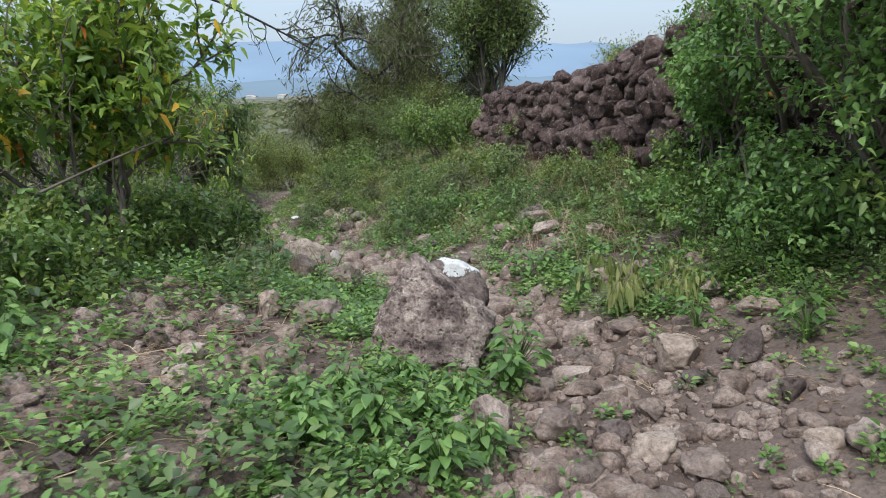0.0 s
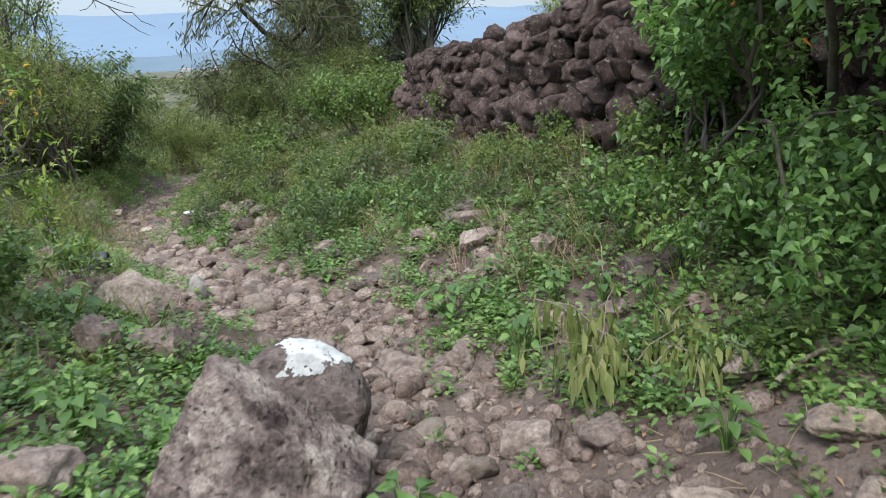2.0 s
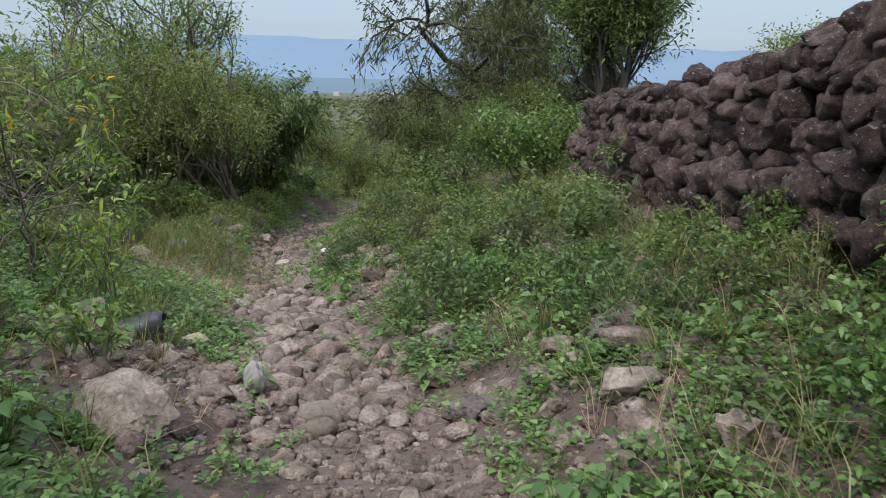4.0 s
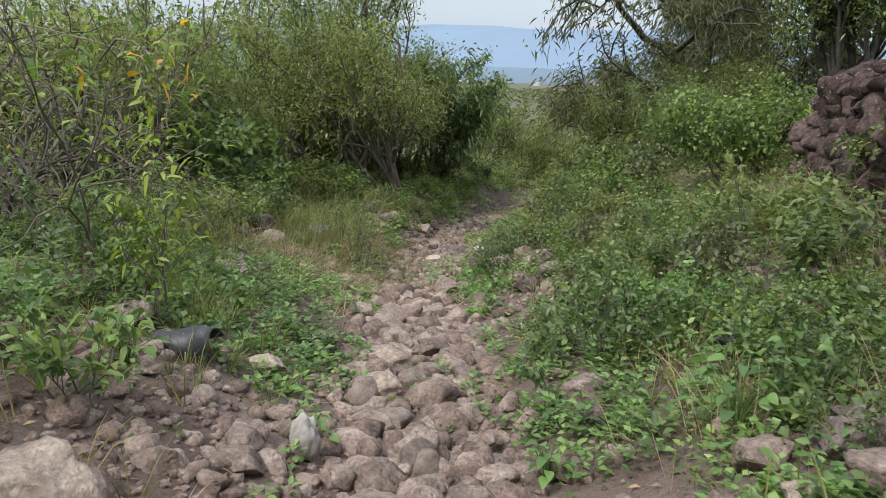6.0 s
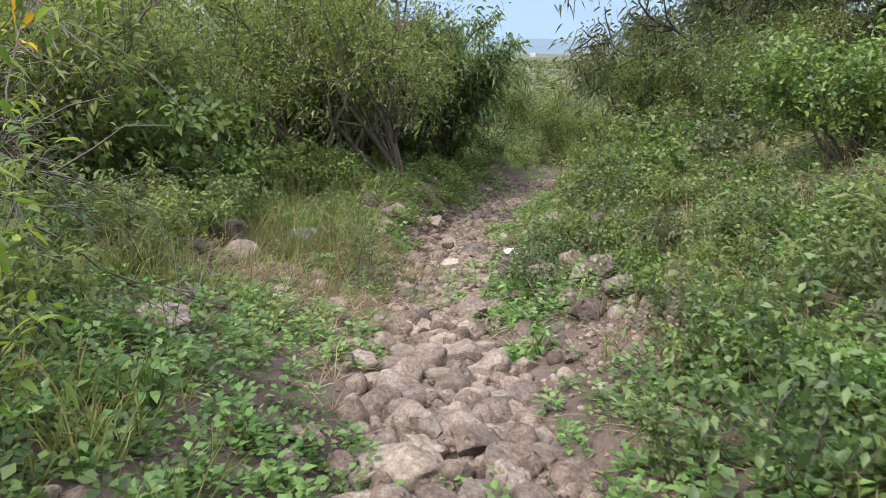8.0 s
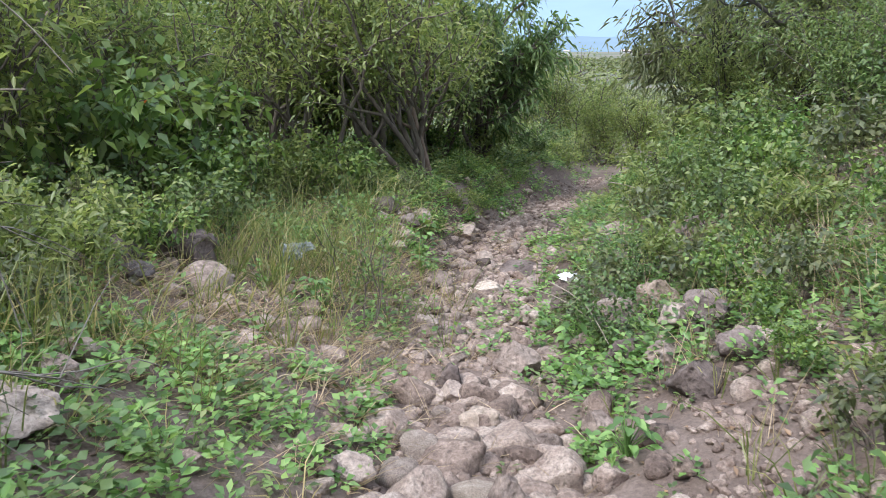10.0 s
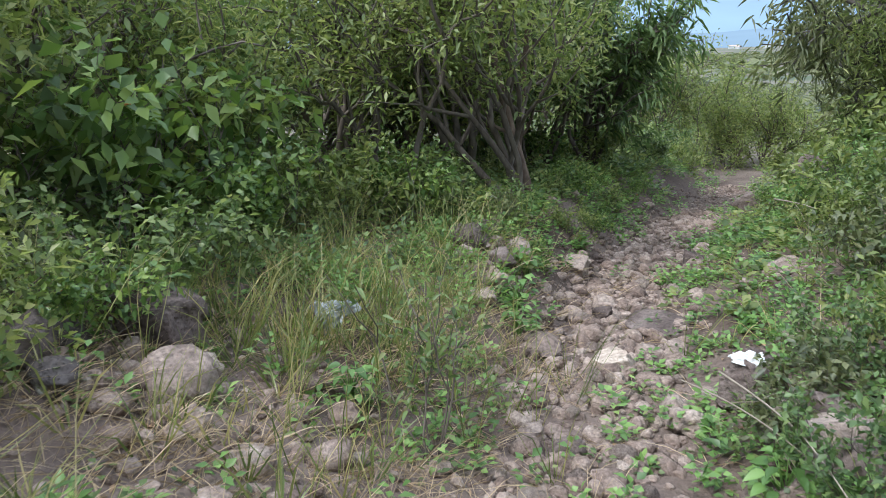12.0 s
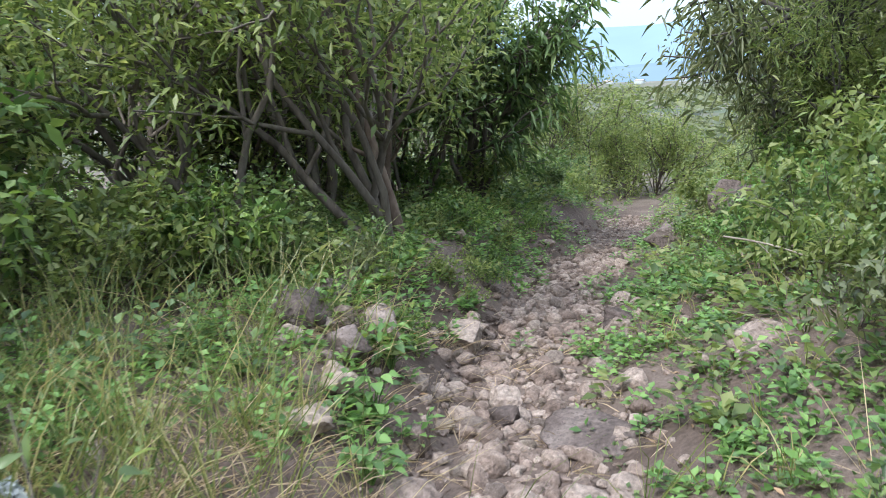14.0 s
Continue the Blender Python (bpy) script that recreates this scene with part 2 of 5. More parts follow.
STRAW = leaf_material("straw_blade", [(0.20, 0.155, 0.11), (0.32, 0.26, 0.19), (0.44, 0.37, 0.28)])
# emission colours with the blue of distance already mixed in
HAZE = haze_glow_material("hazy_slope", (0.19, 0.272, 0.395))
HAZE_NEAR = haze_glow_material("hazy_foothill", (0.155, 0.22, 0.30))

# ---------------------------------------------------------------- building helpers
rng = np.random.default_rng(7)


def mesh_np(name, verts, faces, material, smooth=True):
    """A mesh from arrays of corners and equal-sided faces."""
    verts, faces = np.asarray(verts, np.float32), np.asarray(faces, np.int32)
    me = bpy.data.meshes.new(name)
    me.vertices.add(len(verts))
    me.vertices.foreach_set("co", verts.ravel())
    k = faces.shape[1]
    me.loops.add(faces.size)
    me.loops.foreach_set("vertex_index", faces.ravel())
    me.polygons.add(len(faces))
    me.polygons.foreach_set("loop_start", np.arange(0, faces.size, k, dtype=np.int32))
    me.update(calc_edges=True)
    me.polygons.foreach_set("use_smooth", np.full(len(faces), smooth))
    me.materials.append(material)
    return me


def part(name, me, parent, label=""):
    ob = new(name, me)
    ob.parent = parent
    return tagged(ob, label)


def unit(v):
    return v / np.maximum(np.linalg.norm(v, axis=-1, keepdims=True), 1e-9)


def value_noise(x, y, seed=0):
    x, y = np.asarray(x, float), np.asarray(y, float)
    xi, yi = np.floor(x), np.floor(y)
    fx, fy = x - xi, y - yi
    fx, fy = fx * fx * (3 - 2 * fx), fy * fy * (3 - 2 * fy)

    def h(a, b):
        s = np.sin(a * 127.1 + b * 311.7 + seed * 74.7) * 43758.5453
        return s - np.floor(s)
    return (h(xi, yi) * (1 - fx) + h(xi + 1, yi) * fx) * (1 - fy) + (h(xi, yi + 1) * (1 - fx) + h(xi + 1, yi + 1) * fx) * fy - 0.5


# The trail: where its middle runs and how it falls, over the way ahead
TRAIL_X = [(-6, 0.5), (0, 0.6), (3, 0.75), (5, 0.6), (6.5, 0.15), (8, -0.45), (10, -1.35), (12, -2.35), (13.5, -3.1), (15, -3.75), (17, -4.45), (20, -5.0), (24, -5.4), (36, -7.2), (60, -10)]
TRAIL_Z = [(-6, 0.45), (0, 0.0), (3, -0.14), (5, -0.29), (8, -0.52), (10, -0.83), (13, -1.24), (16, -1.47), (18, -1.57), (20, -1.72), (24, -2.02), (36, -2.85), (80, -6.5), (160, -9), (300, -12.5), (1000, -20), (2200, -24), (4300, -40)]


def smoothed(keys):
    ys = np.arange(-8, 60, 0.1)
    v = np.interp(ys, [k[0] for k in keys], [k[1] for k in keys])
    pad = np.pad(v, 8, mode="edge")
    return ys, np.convolve(pad, np.ones(17) / 17, mode="valid")


_TX, _TZ = smoothed(TRAIL_X), smoothed(TRAIL_Z)


def trail_x(y):
    return np.interp(y, *_TX)


def ground_z(x, y):
    """Height of the ground: a stony gully falling ahead between two banks."""
    x, y = np.asarray(x, float), np.asarray(y, float)
    z = np.where(y < 58, np.interp(y, *_TZ), np.interp(y, [k[0] for k in TRAIL_Z], [k[1] for k in TRAIL_Z]))
    d = x - trail_x(y)
    deep = np.clip((y - 14.0) / 2.0, 0, 1) * np.clip((27.0 - y) / 3.0, 0, 1)
    left = np.clip(-d - 0.5, 0, 1.8) * 0.30 * (1 - deep) + deep * np.clip((-d - 0.3) * 0.9, 0, 0.5) - 0.03 * np.clip(-d - 3, 0, 40)
    right = 0.42 * np.clip(d - 0.45, 0, 4.5) + 0.10 * np.clip(d - 5, 0, 30)
    near = 1 / (1 + (np.maximum(0, y - 30) / 30) ** 2)
    rough = 0.10 * value_noise(x * 1.1, y * 1.1, 1) + 0.06 * value_noise(x * 2.7, y * 2.7, 2) + 0.03 * value_noise(x * 7, y * 7, 3)
    return z + (left + right) * near + rough * np.clip(0.35 + np.abs(d) * 0.5, 0, 1)


# ---- plants


class Growth:
    """Gathers the stems and the leaves of one plant."""

    def __init__(self, seed):
        self.r = np.random.default_rng(seed)
        self.v, self.f, self.n = [], [], 0
        self.tips = []

    def tube(self, pts, radii, sides=5):
        pts, radii = np.asarray(pts), np.asarray(radii)
        t = unit(np.gradient(pts, axis=0))
        a = unit(np.cross(t, [0.31, 0.87, 0.38]))
        b = np.cross(t, a)
        ang = np.linspace(0, 2 * np.pi, sides, endpoint=False)
        ring = pts[:, None] + radii[:, None, None] * (np.cos(ang)[None, :, None] * a[:, None] + np.sin(ang)[None, :, None] * b[:, None])
        k = len(pts)
        self.v.append(ring.reshape(-1, 3))
        i = np.arange(k - 1)[:, None] * sides
        j = np.arange(sides)[None]
        jn = (j + 1) % sides
        self.f.append(np.stack([i + j, i + jn, i + sides + jn, i + sides + j], -1).reshape(-1, 4) + self.n)
        self.n += k * sides

    def grow(self, start, way, length, radius, depth, fork, up=0.15, wander=0.25, shrink=0.62, spread=0.9, sides=6):
        r = self.r
        k = 6 if depth else 4
        pts, w = [np.asarray(start, float)], unit(np.asarray(way, float))
        for _ in range(k - 1):
            w = unit(w + r.normal(0, wander, 3) + np.array([0, 0, up]))
            pts.append(pts[-1] + w * length / (k - 1))
        pts = np.array(pts)
        self.tube(pts, radius * np.linspace(1, 0.45, k), max(3, sides))
        if depth == 0:
            self.tips.append(pts)
            return
        for c in range(fork[depth - 1]):
            s = r.uniform(0.35, 1.0) if c else 1.0
            at = s * (k - 1)
            i = min(int(at), k - 2)
            p = pts[i] + (at - i) * (pts[i + 1] - pts[i])
            side = unit(r.normal(0, 1, 3))
            d = unit(unit(pts[i + 1] - pts[i]) + side * spread * r.uniform(0.5, 1.1))
            self.grow(p, d, length * shrink * r.uniform(0.75, 1.2), radius * 0.55, depth - 1, fork, up, wander, shrink, spread, sides - 1)

    def stems(self, name, material):
        return mesh_np(name, np.concatenate(self.v), np.concatenate(self.f), material)

    def leaf_seats(self, count, scatter):
        """Places along the twigs, and the ways in which leaves point from them."""
        r = self.r
        tips = np.array(self.tips)
        i = r.integers(0, len(tips), count)
        s = r.uniform(0.1, 1, count) * (tips.shape[1] - 1)
        j = np.minimum(s.astype(int), tips.shape[1] - 2)
        a, b = tips[i, j], tips[i, j + 1]
        p = a + (s - j)[:, None] * (b - a) + r.normal(0, scatter, (count, 3))
        return p, unit(unit(b - a) * 0.5 + r.normal(0, 0.75, (count, 3)))


def blades(r, p, way, length, width, droop=0.25, fold=0.2, fine=False, facing=0.9):
    """Folded leaf blades: four corners each, or eight for the ones seen closely."""
    n = len(p)
    L = length * r.uniform(0.55, 1.25, n)[:, None]
    W = width * r.uniform(0.7, 1.2, n)[:, None] * 0.5
    up = unit(np.array([0, 0, 1.0]) * facing + r.normal(0, 0.45, (n, 3)))
    s = unit(np.cross(way, up))
    nm = np.cross(s, way)
    dn = np.array([0, 0, -1.0])
    tip = p + way * L + dn * L * droop
    if not fine:
        mid = p + way * L * 0.45 + dn * L * droop * 0.2 + nm * W * fold
        v = np.stack([p, mid + s * W, tip, mid - s * W], 1)
        f = np.array([[0, 1, 2], [0, 2, 3]])
    else:
        at, wd = ((0.3, 0.68), (1.0, 0.72)) if fine == 1 else ((0.12, 0.34, 0.6, 0.82), (0.6, 1.0, 0.88, 0.48))
        rows = [p]
        for a_, w_ in zip(at, wd):
            m_ = p + way * L * a_ + dn * L * droop * a_ ** 2
            lift = nm * W * fold * 2 * w_
            rows += [m_ + s * W * w_ + lift, m_, m_ - s * W * w_ + lift]
        v = np.stack(rows + [tip], 1)
        f = [[0, 1, 2], [0, 2, 3]]
        for i in range(len(at) - 1):
            b_ = 1 + 3 * i
            f += [[b_, b_ + 3, b_ + 1], [b_ + 3, b_ + 4, b_ + 1], [b_ + 1, b_ + 4, b_ + 2], [b_ + 4, b_ + 5, b_ + 2]]
        e_ = 1 + 3 * (len(at) - 1)
        f = np.array(f + [[e_, e_ + 3, e_ + 1], [e_ + 1, e_ + 3, e_ + 2]])
    k = v.shape[1]
    return v.reshape(-1, 3), (np.arange(n)[:, None, None] * k + f[None]).reshape(-1, 3)


def joined(chunks):
    vs, fs, o = [], [], 0
    for v, f in chunks:
        vs.append(v)
        fs.append(f + o)
        o += len(v)
    return np.concatenate(vs), np.concatenate(fs)


def bush(name, seed, x, y, height, spread, stems=6, fork=(4, 4), leaves=5000, leaf=(0.05, 0.02), material=None, bark=None, label="", category="bush",
         up=0.12, droop=0.3, fine=False, scatter=0.05, radius=0.03, lean=(0, 0), accents=(), wander=0.25, sink=0.05, z=None, splay=0.9, group="", trunk=0.0, sides=6):
    """A plant of several stems from one foot; leaves and coloured leaves are parts of their own."""
    g = Growth(seed)
    r = g.r
    depth = len(fork)
    for s in range(stems):
        a = 2 * np.pi * (s + r.uniform(-0.3, 0.3)) / stems
        w = np.array([np.cos(a) * spread * splay + lean[0], np.sin(a) * spread * splay + lean[1], height])
        foot = np.array([np.cos(a), np.sin(a), 0]) * radius * 1.5
        if trunk:
            foot = foot + np.array([0, 0, trunk])
        total = sum(0.62 ** i for i in range(depth + 1))
        g.grow(foot, w, math.hypot(height, spread) / total * r.uniform(0.8, 1.15), radius * r.uniform(0.7, 1.1), depth, fork, up, wander, sides=sides)
    if trunk:
        g.tube([(0, 0, -0.1), (0.02, 0.01, trunk * 0.5), (0, 0, trunk + 0.15)], [radius * 2.2, radius * 1.9, radius * 1.6], 9)
    thing = new(name)
    thing.location = (x, y, (float(ground_z(x, y)) if z is None else z) - sink)
    tagged(part("woody_frame", g.stems("woody_frame", bark or BARK), thing), kind="stuff")
    p, w = g.leaf_seats(leaves, scatter)
    v, f = blades(r, p, w, *leaf, droop=droop, fine=fine)
    part("foliage", mesh_np("foliage", v, f, material or SHRUB), thing)
    for count, mat, tag in accents:
        p, w = g.leaf_seats(count, scatter)
        v, f = blades(r, p, w, leaf[0] * 0.95, leaf[1] * 1.0, droop=0.6, fine=fine)
        part("withered_leaves", mesh_np("withered_leaves", v, f, mat), thing, tag)
    return tagged(thing, label, category, group)


# ---- stones


def ico(level):
    bm = bmesh.new()
    bmesh.ops.create_icosphere(bm, subdivisions=level, radius=1.0)
    v = np.array([q.co[:] for q in bm.verts])
    f = np.array([[q.index for q in p.verts] for p in bm.faces])
    bm.free()
    return v, f


ICO = {k: ico(k) for k in (1, 2, 3, 4, 5, 6)}


def lump(r, level, size, cuts=12, keep=(0.48, 0.82), rough=0.0, grain=2.2):
    """A broken stone: a ball cut by planes, roughened, then brought to its size."""
    v, f = ICO[level]
    v = v.copy()
    for _ in range(cuts):
        n = unit(r.normal(0, 1, 3))
        d = r.uniform(*keep)
        v -= np.maximum(0, v @ n - d)[:, None] * n
    if rough:
        o = Vector(r.uniform(-50, 50, 3))
        w = np.array([noise.fractal(Vector(q) * grain + o, 0.8, 2.1, 5) for q in v])
        v *= 1 + rough * w[:, None]
    v -= (v.max(0) + v.min(0)) / 2
    return v / (v.max(0) - v.min(0)) * np.asarray(size), f


def rock(name, seed, x, y, size, material, label, turn=0.0, sink=0.25, level=4, rough=0.15, cuts=13, tip=(0, 0), category="rock", group="", z=None):
    r = np.random.default_rng(seed)
    v, f = lump(r, level, size, cuts, rough=rough)
    ob = new(name, mesh_np(name, v, f, material))
    gz = float(ground_z(x, y)) if z is None else z
    ob.matrix_world = pose(x, y, gz + size[2] * (0.5 - sink), tip[0], tip[1], turn)
    return tagged(ob, label, category, group)


# ---------------------------------------------------------------- ground and distance
def spaced(lo, hi, fine, far_lo, far_hi):
    mid = list(np.arange(lo, hi + 1e-6, fine))
    s, out = fine, hi
    while out < far_hi:
        s *= 1.16
        out += s
        mid.append(out)
    s, out, low = fine, lo, []
    while out > far_lo:
        s *= 1.16
        out -= s
        low.append(out)
    return np.array(low[::-1] + mid)


gx, gy = spaced(-9, 5, 0.075, -4300, 4300), spaced(-2, 26, 0.075, -400, 4300)
X, Y = np.meshgrid(gx, gy)
Z = ground_z(X, Y)
nx, ny = len(gx), len(gy)
idx = np.arange(nx * ny).reshape(ny, nx)
quads = np.stack([idx[:-1, :-1], idx[:-1, 1:], idx[1:, 1:], idx[1:, :-1]], -1).reshape(-1, 4)
ground = new("ground", mesh_np("ground", np.stack([X, Y, Z], -1).reshape(-1, 3), quads, SOIL))
tagged(ground, "brown stony soil of a gully falling to a plain", "ground", kind="structure")


def ridge(name, dist, base, heights, width, material, label, seed):
    """A far range of hills across the view, with an uneven crest."""
    n, m = 160, 14
    xs = np.linspace(-width, width, n)
    crest = np.interp(xs, np.linspace(-width, width, len(heights)), heights) + 30 * value_noise(xs / 400, xs * 0, seed) + 12 * value_noise(xs / 120, xs * 0, seed + 1)
    rows = np.linspace(0, 1, m)
    vx = np.repeat(xs[None], m, 0)
    vy = dist + rows[:, None] * 900 + 60 * value_noise(vx / 300, rows[:, None] * 6 + vx * 0, seed + 2)
    vz = base + (crest[None] - base) * np.sin(rows[:, None] * np.pi / 2)
    i = np.arange(n * m).reshape(m, n)
    q = np.stack([i[:-1, :-1], i[:-1, 1:], i[1:, 1:], i[1:, :-1]], -1).reshape(-1, 4)
    return tagged(new(name, mesh_np(name, np.stack([vx, vy, vz], -1).reshape(-1, 3), q, material)), label, "mountains", kind="structure")


# both ranges glow by themselves; their haze is painted, no air is modelled
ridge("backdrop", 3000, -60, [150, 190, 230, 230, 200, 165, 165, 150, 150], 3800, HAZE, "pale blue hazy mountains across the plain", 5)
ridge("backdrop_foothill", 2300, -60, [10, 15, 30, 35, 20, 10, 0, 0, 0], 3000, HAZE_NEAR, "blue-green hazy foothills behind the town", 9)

# ---------------------------------------------------------------- dry stone wall
WALL_A, WALL_B = np.array([3.3, 3.9]), np.array([0.70, 14.6])


def wall_top(s):
    """Height of the wall above its foot along its length (0 near, 1 far)."""
    return np.interp(s, [0, 0.3, 0.38, 0.5, 0.64, 0.82, 0.93, 1.0], [1.95, 1.58, 1.42, 1.22, 1.07, 1.0, 0.9, 0.66])


def stone_wall():
    r = np.random.default_rng(31)
    wall = new("dry_stone_wall")
    tagged(wall, "tumbledown dry stone wall of dark lichened lava stones", "wall")
    along = unit(WALL_B - WALL_A)
    out = np.array([-along[1], along[0]])
    length = np.linalg.norm(WALL_B - WALL_A)
    kinds = []
    for i in range(14):
        v, f = lump(r, 3, (1, 1, 1), 10, (0.5, 0.85), rough=0.22, grain=1.9)
        kinds.append(mesh_np("stone", v, f, LAVA))
    # the packed heart of the wall, well behind the faces of its stones
    sec, hv = 24, []
    for i in range(sec + 1):
        s = i / sec
        c = WALL_A + along * length * s
        foot = float(ground_z(*c))
        h = float(wall_top(s))
        for o, zz in ((0.10, -0.3), (0.16, h - 0.25), (0.34, h - 0.25), (0.40, -0.3)):
            q = c - out * o
            hv.append((q[0], q[1], foot + zz))
    hf = []
    for i in range(sec):
        for k in range(4):
            hf.append((i * 4 + k, i * 4 + (k + 1) % 4, i * 4 + 4 + (k + 1) % 4, i * 4 + 4 + k))
    part("core", mesh_np("core", hv, hf, DARKROCK), wall)
    z, n = 0.0, 0
    course = 0
    while z < 1.95:
        hgt = r.uniform(0.10, 0.19)
        u = r.uniform(0, 0.2)
        while u < length:
            w = (0.11 + 0.27 * r.uniform(0, 1) ** 1.4) * float(np.interp(u / length, [0.35, 0.7], [1.0, 0.68]))
            s = (u + w / 2) / length
            if z < wall_top(s) + r.uniform(-0.08, 0.06):
                c = WALL_A + along * (u + w / 2)
                lean_in = 0.10 * z
                for face in ((0,) if z + hgt < wall_top(s) - 0.12 else (0, 1)):
                    q = c - out * (lean_in + r.uniform(-0.09, 0.07) + face * 0.28)
                    ob = part("stone", kinds[int(r.integers(14))], wall)
                    ang = math.degrees(math.atan2(along[1], along[0]))
                    ob.matrix_world = pose(q[0], q[1], float(ground_z(*c)) + z + hgt / 2, r.normal(0, 22), r.normal(0, 24), ang + r.normal(0, 20)) @ Matrix.Diagonal((w * 1.12, r.uniform(0.24, 0.36), hgt * r.uniform(1.0, 1.9), 1))
                    n += 1
            u += w * 0.97
        z += hgt
        course += 1
    return wall


stone_wall()

# ---------------------------------------------------------------- trees and bushes
# rows: name, seed, x, y, height, spread, and what sets it apart
bush("leafy_tree", 11, -2.3, 5.1, 2.15, 1.25, stems=6, fork=(5, 5), leaves=6800, leaf=(0.105, 0.042), material=LANCE, fine=True, droop=0.35, scatter=0.06, radius=0.028,
     label="leafy shrub with drooping lance leaves, some yellow", accents=((200, YELLOW, "yellow withered leaves"), (45, ORANGE, "orange withered leaves")))
bush("yellow_green_tree", 33, -3.4, 9.3, 2.1, 0.6, stems=4, fork=(4, 4), leaves=480, leaf=(0.10, 0.032), material=LANCE, fine=True, droop=0.5, scatter=0.06, radius=0.012,
     label="slim shrub with yellow-green lance leaves", accents=((24, YELLOW, "yellow withered leaves"),))
bush("broadleaf_bush", 12, 2.25, 6.65, 1.9, 0.75, stems=7, fork=(5, 5), leaves=15000, leaf=(0.056, 0.034), material=HERB, fine=True, radius=0.025,
     label="dense green leafy bush against the stone wall", accents=((25, ORANGE, "orange withered leaves"),))
bush("broadleaf_bush", 13, 2.9, 4.75, 2.3, 0.95, stems=7, fork=(5, 5), leaves=15000, leaf=(0.060, 0.036), material=HERB, fine=True, radius=0.028,
     label="tall green leafy bush over the wall", accents=((25, ORANGE, "orange withered leaves"),))
bush("mesquite_tree", 14, -1.0, 23.6, 5.0, 4.0, stems=5, fork=(5, 5, 5), leaves=34000, leaf=(0.16, 0.026), material=GREYLEAF, bark=DARKBARK, up=0.02, droop=0.8, radius=0.15, scatter=0.16,
     label="grey-green spreading thorn tree with drooping branches", category="tree", z=-0.7, wander=0.3, trunk=0.9, lean=(-1.9, 0))
bush("upright_tree", 15, 1.2, 20.0, 4.0, 1.4, stems=7, fork=(5, 5), leaves=20000, leaf=(0.12, 0.042), material=SHRUB, bark=DARKBARK, up=0.3, radius=0.07, scatter=0.16,
     label="upright green tree behind the wall's end", category="tree")
bush("bright_bush", 16, 0.0, 15.2, 0.95, 1.1, stems=8, fork=(5, 4), leaves=9500, leaf=(0.06, 0.036), material=BRIGHT, label="bright green leafy bush by the wall's end", scatter=0.09)
bush("thicket_tree", 17, -5.9, 18.2, 4.6, 1.5, stems=6, fork=(5, 5), leaves=15000, leaf=(0.10, 0.034), material=FEATHER, bark=BARK, radius=0.042, scatter=0.13, category="tree", label="many-stemmed grey-barked tree in the thicket", lean=(-1.0, 0))
bush("thicket_tree", 18, -8.8, 18.8, 5.0, 2.1, stems=6, fork=(5, 5), leaves=9000, leaf=(0.12, 0.045), material=BRIGHT, bark=BARK, radius=0.05, scatter=0.13, category="tree", label="dark-stemmed leafy tree in the thicket")
bush("dark_lance_bush", 19, -6.8, 22.0, 3.2, 0.5, stems=7, fork=(5, 5), leaves=6500, leaf=(0.17, 0.045), material=DARKLEAF, droop=0.7, radius=0.05, scatter=0.1, label="dark green bush with hanging lance leaves")
bush("thorn_bush", 20, -5.7, 10.4, 3.0, 1.2, stems=11, fork=(5, 5), leaves=2600, leaf=(0.075, 0.022), material=FEATHER, bark=BARK, up=-0.06, radius=0.028, scatter=0.06, wander=0.3, label="thorny bush with bare drooping twigs and fine leaves")
bush("bare_twig_bush", 36, -4.8, 10.05, 2.3, 0.65, stems=10, fork=(6, 5), leaves=260, leaf=(0.06, 0.02), material=SHRUB, bark=GREYTWIG, up=-0.14, radius=0.013, scatter=0.04, wander=0.2, sides=4, splay=1.2,
     label="tangle of bare grey drooping twigs")
bush("large_leaved_bush", 32, -8.3, 15.6, 1.7, 1.0, stems=8, fork=(4, 4), leaves=2600, leaf=(0.12, 0.07), material=DARKLEAF, radius=0.03, scatter=0.1, label="large-leaved dark green bush in the thicket")
bush("feathery_bush", 21, -8.1, 14.7, 2.8, 1.5, stems=8, fork=(5, 5), leaves=18000, leaf=(0.09, 0.018), material=FEATHER, radius=0.04, scatter=0.1, label="feathery light green bush beside the trail")
bush("feathery_bush", 22, -10.4, 16.0, 3.6, 2.2, stems=8, fork=(5, 5), leaves=18000, leaf=(0.11, 0.022), material=FEATHER, radius=0.05, scatter=0.12, label="tall feathery light green bush in the thicket")
bush("feathery_tree", 27, -1.9, 22.3, 2.6, 1.7, stems=8, fork=(5, 5), leaves=20000, leaf=(0.11, 0.02), material=FEATHER, bark=DARKBARK, radius=0.05, scatter=0.14, label="pale feathery green tree under the thorn tree", category="tree", z=-1.4)
bush("feathery_bush", 23, -2.9, 28.0, 2.6, 2.2, stems=8, fork=(5, 5), leaves=14000, leaf=(0.13, 0.03), material=FEATHER, radius=0.04, scatter=0.14, label="pale green feathery bush at the foot of the slope", z=-2.4)
bush("feathery_bush", 24, -6.6, 31.0, 2.6, 2.6, stems=8, fork=(5, 5), leaves=14000, leaf=(0.13, 0.03), material=FEATHER, radius=0.04, scatter=0.14, label="pale green feathery bush where the trail ends", z=-3.2)
bush("thicket_tree", 28, -7.5, 19.6, 5.0, 1.5, stems=5, fork=(5, 5), leaves=7500, leaf=(0.10, 0.036), material=BRIGHT, bark=BARK, radius=0.055, scatter=0.13, category="tree", label="slender leaning tree in the thicket")
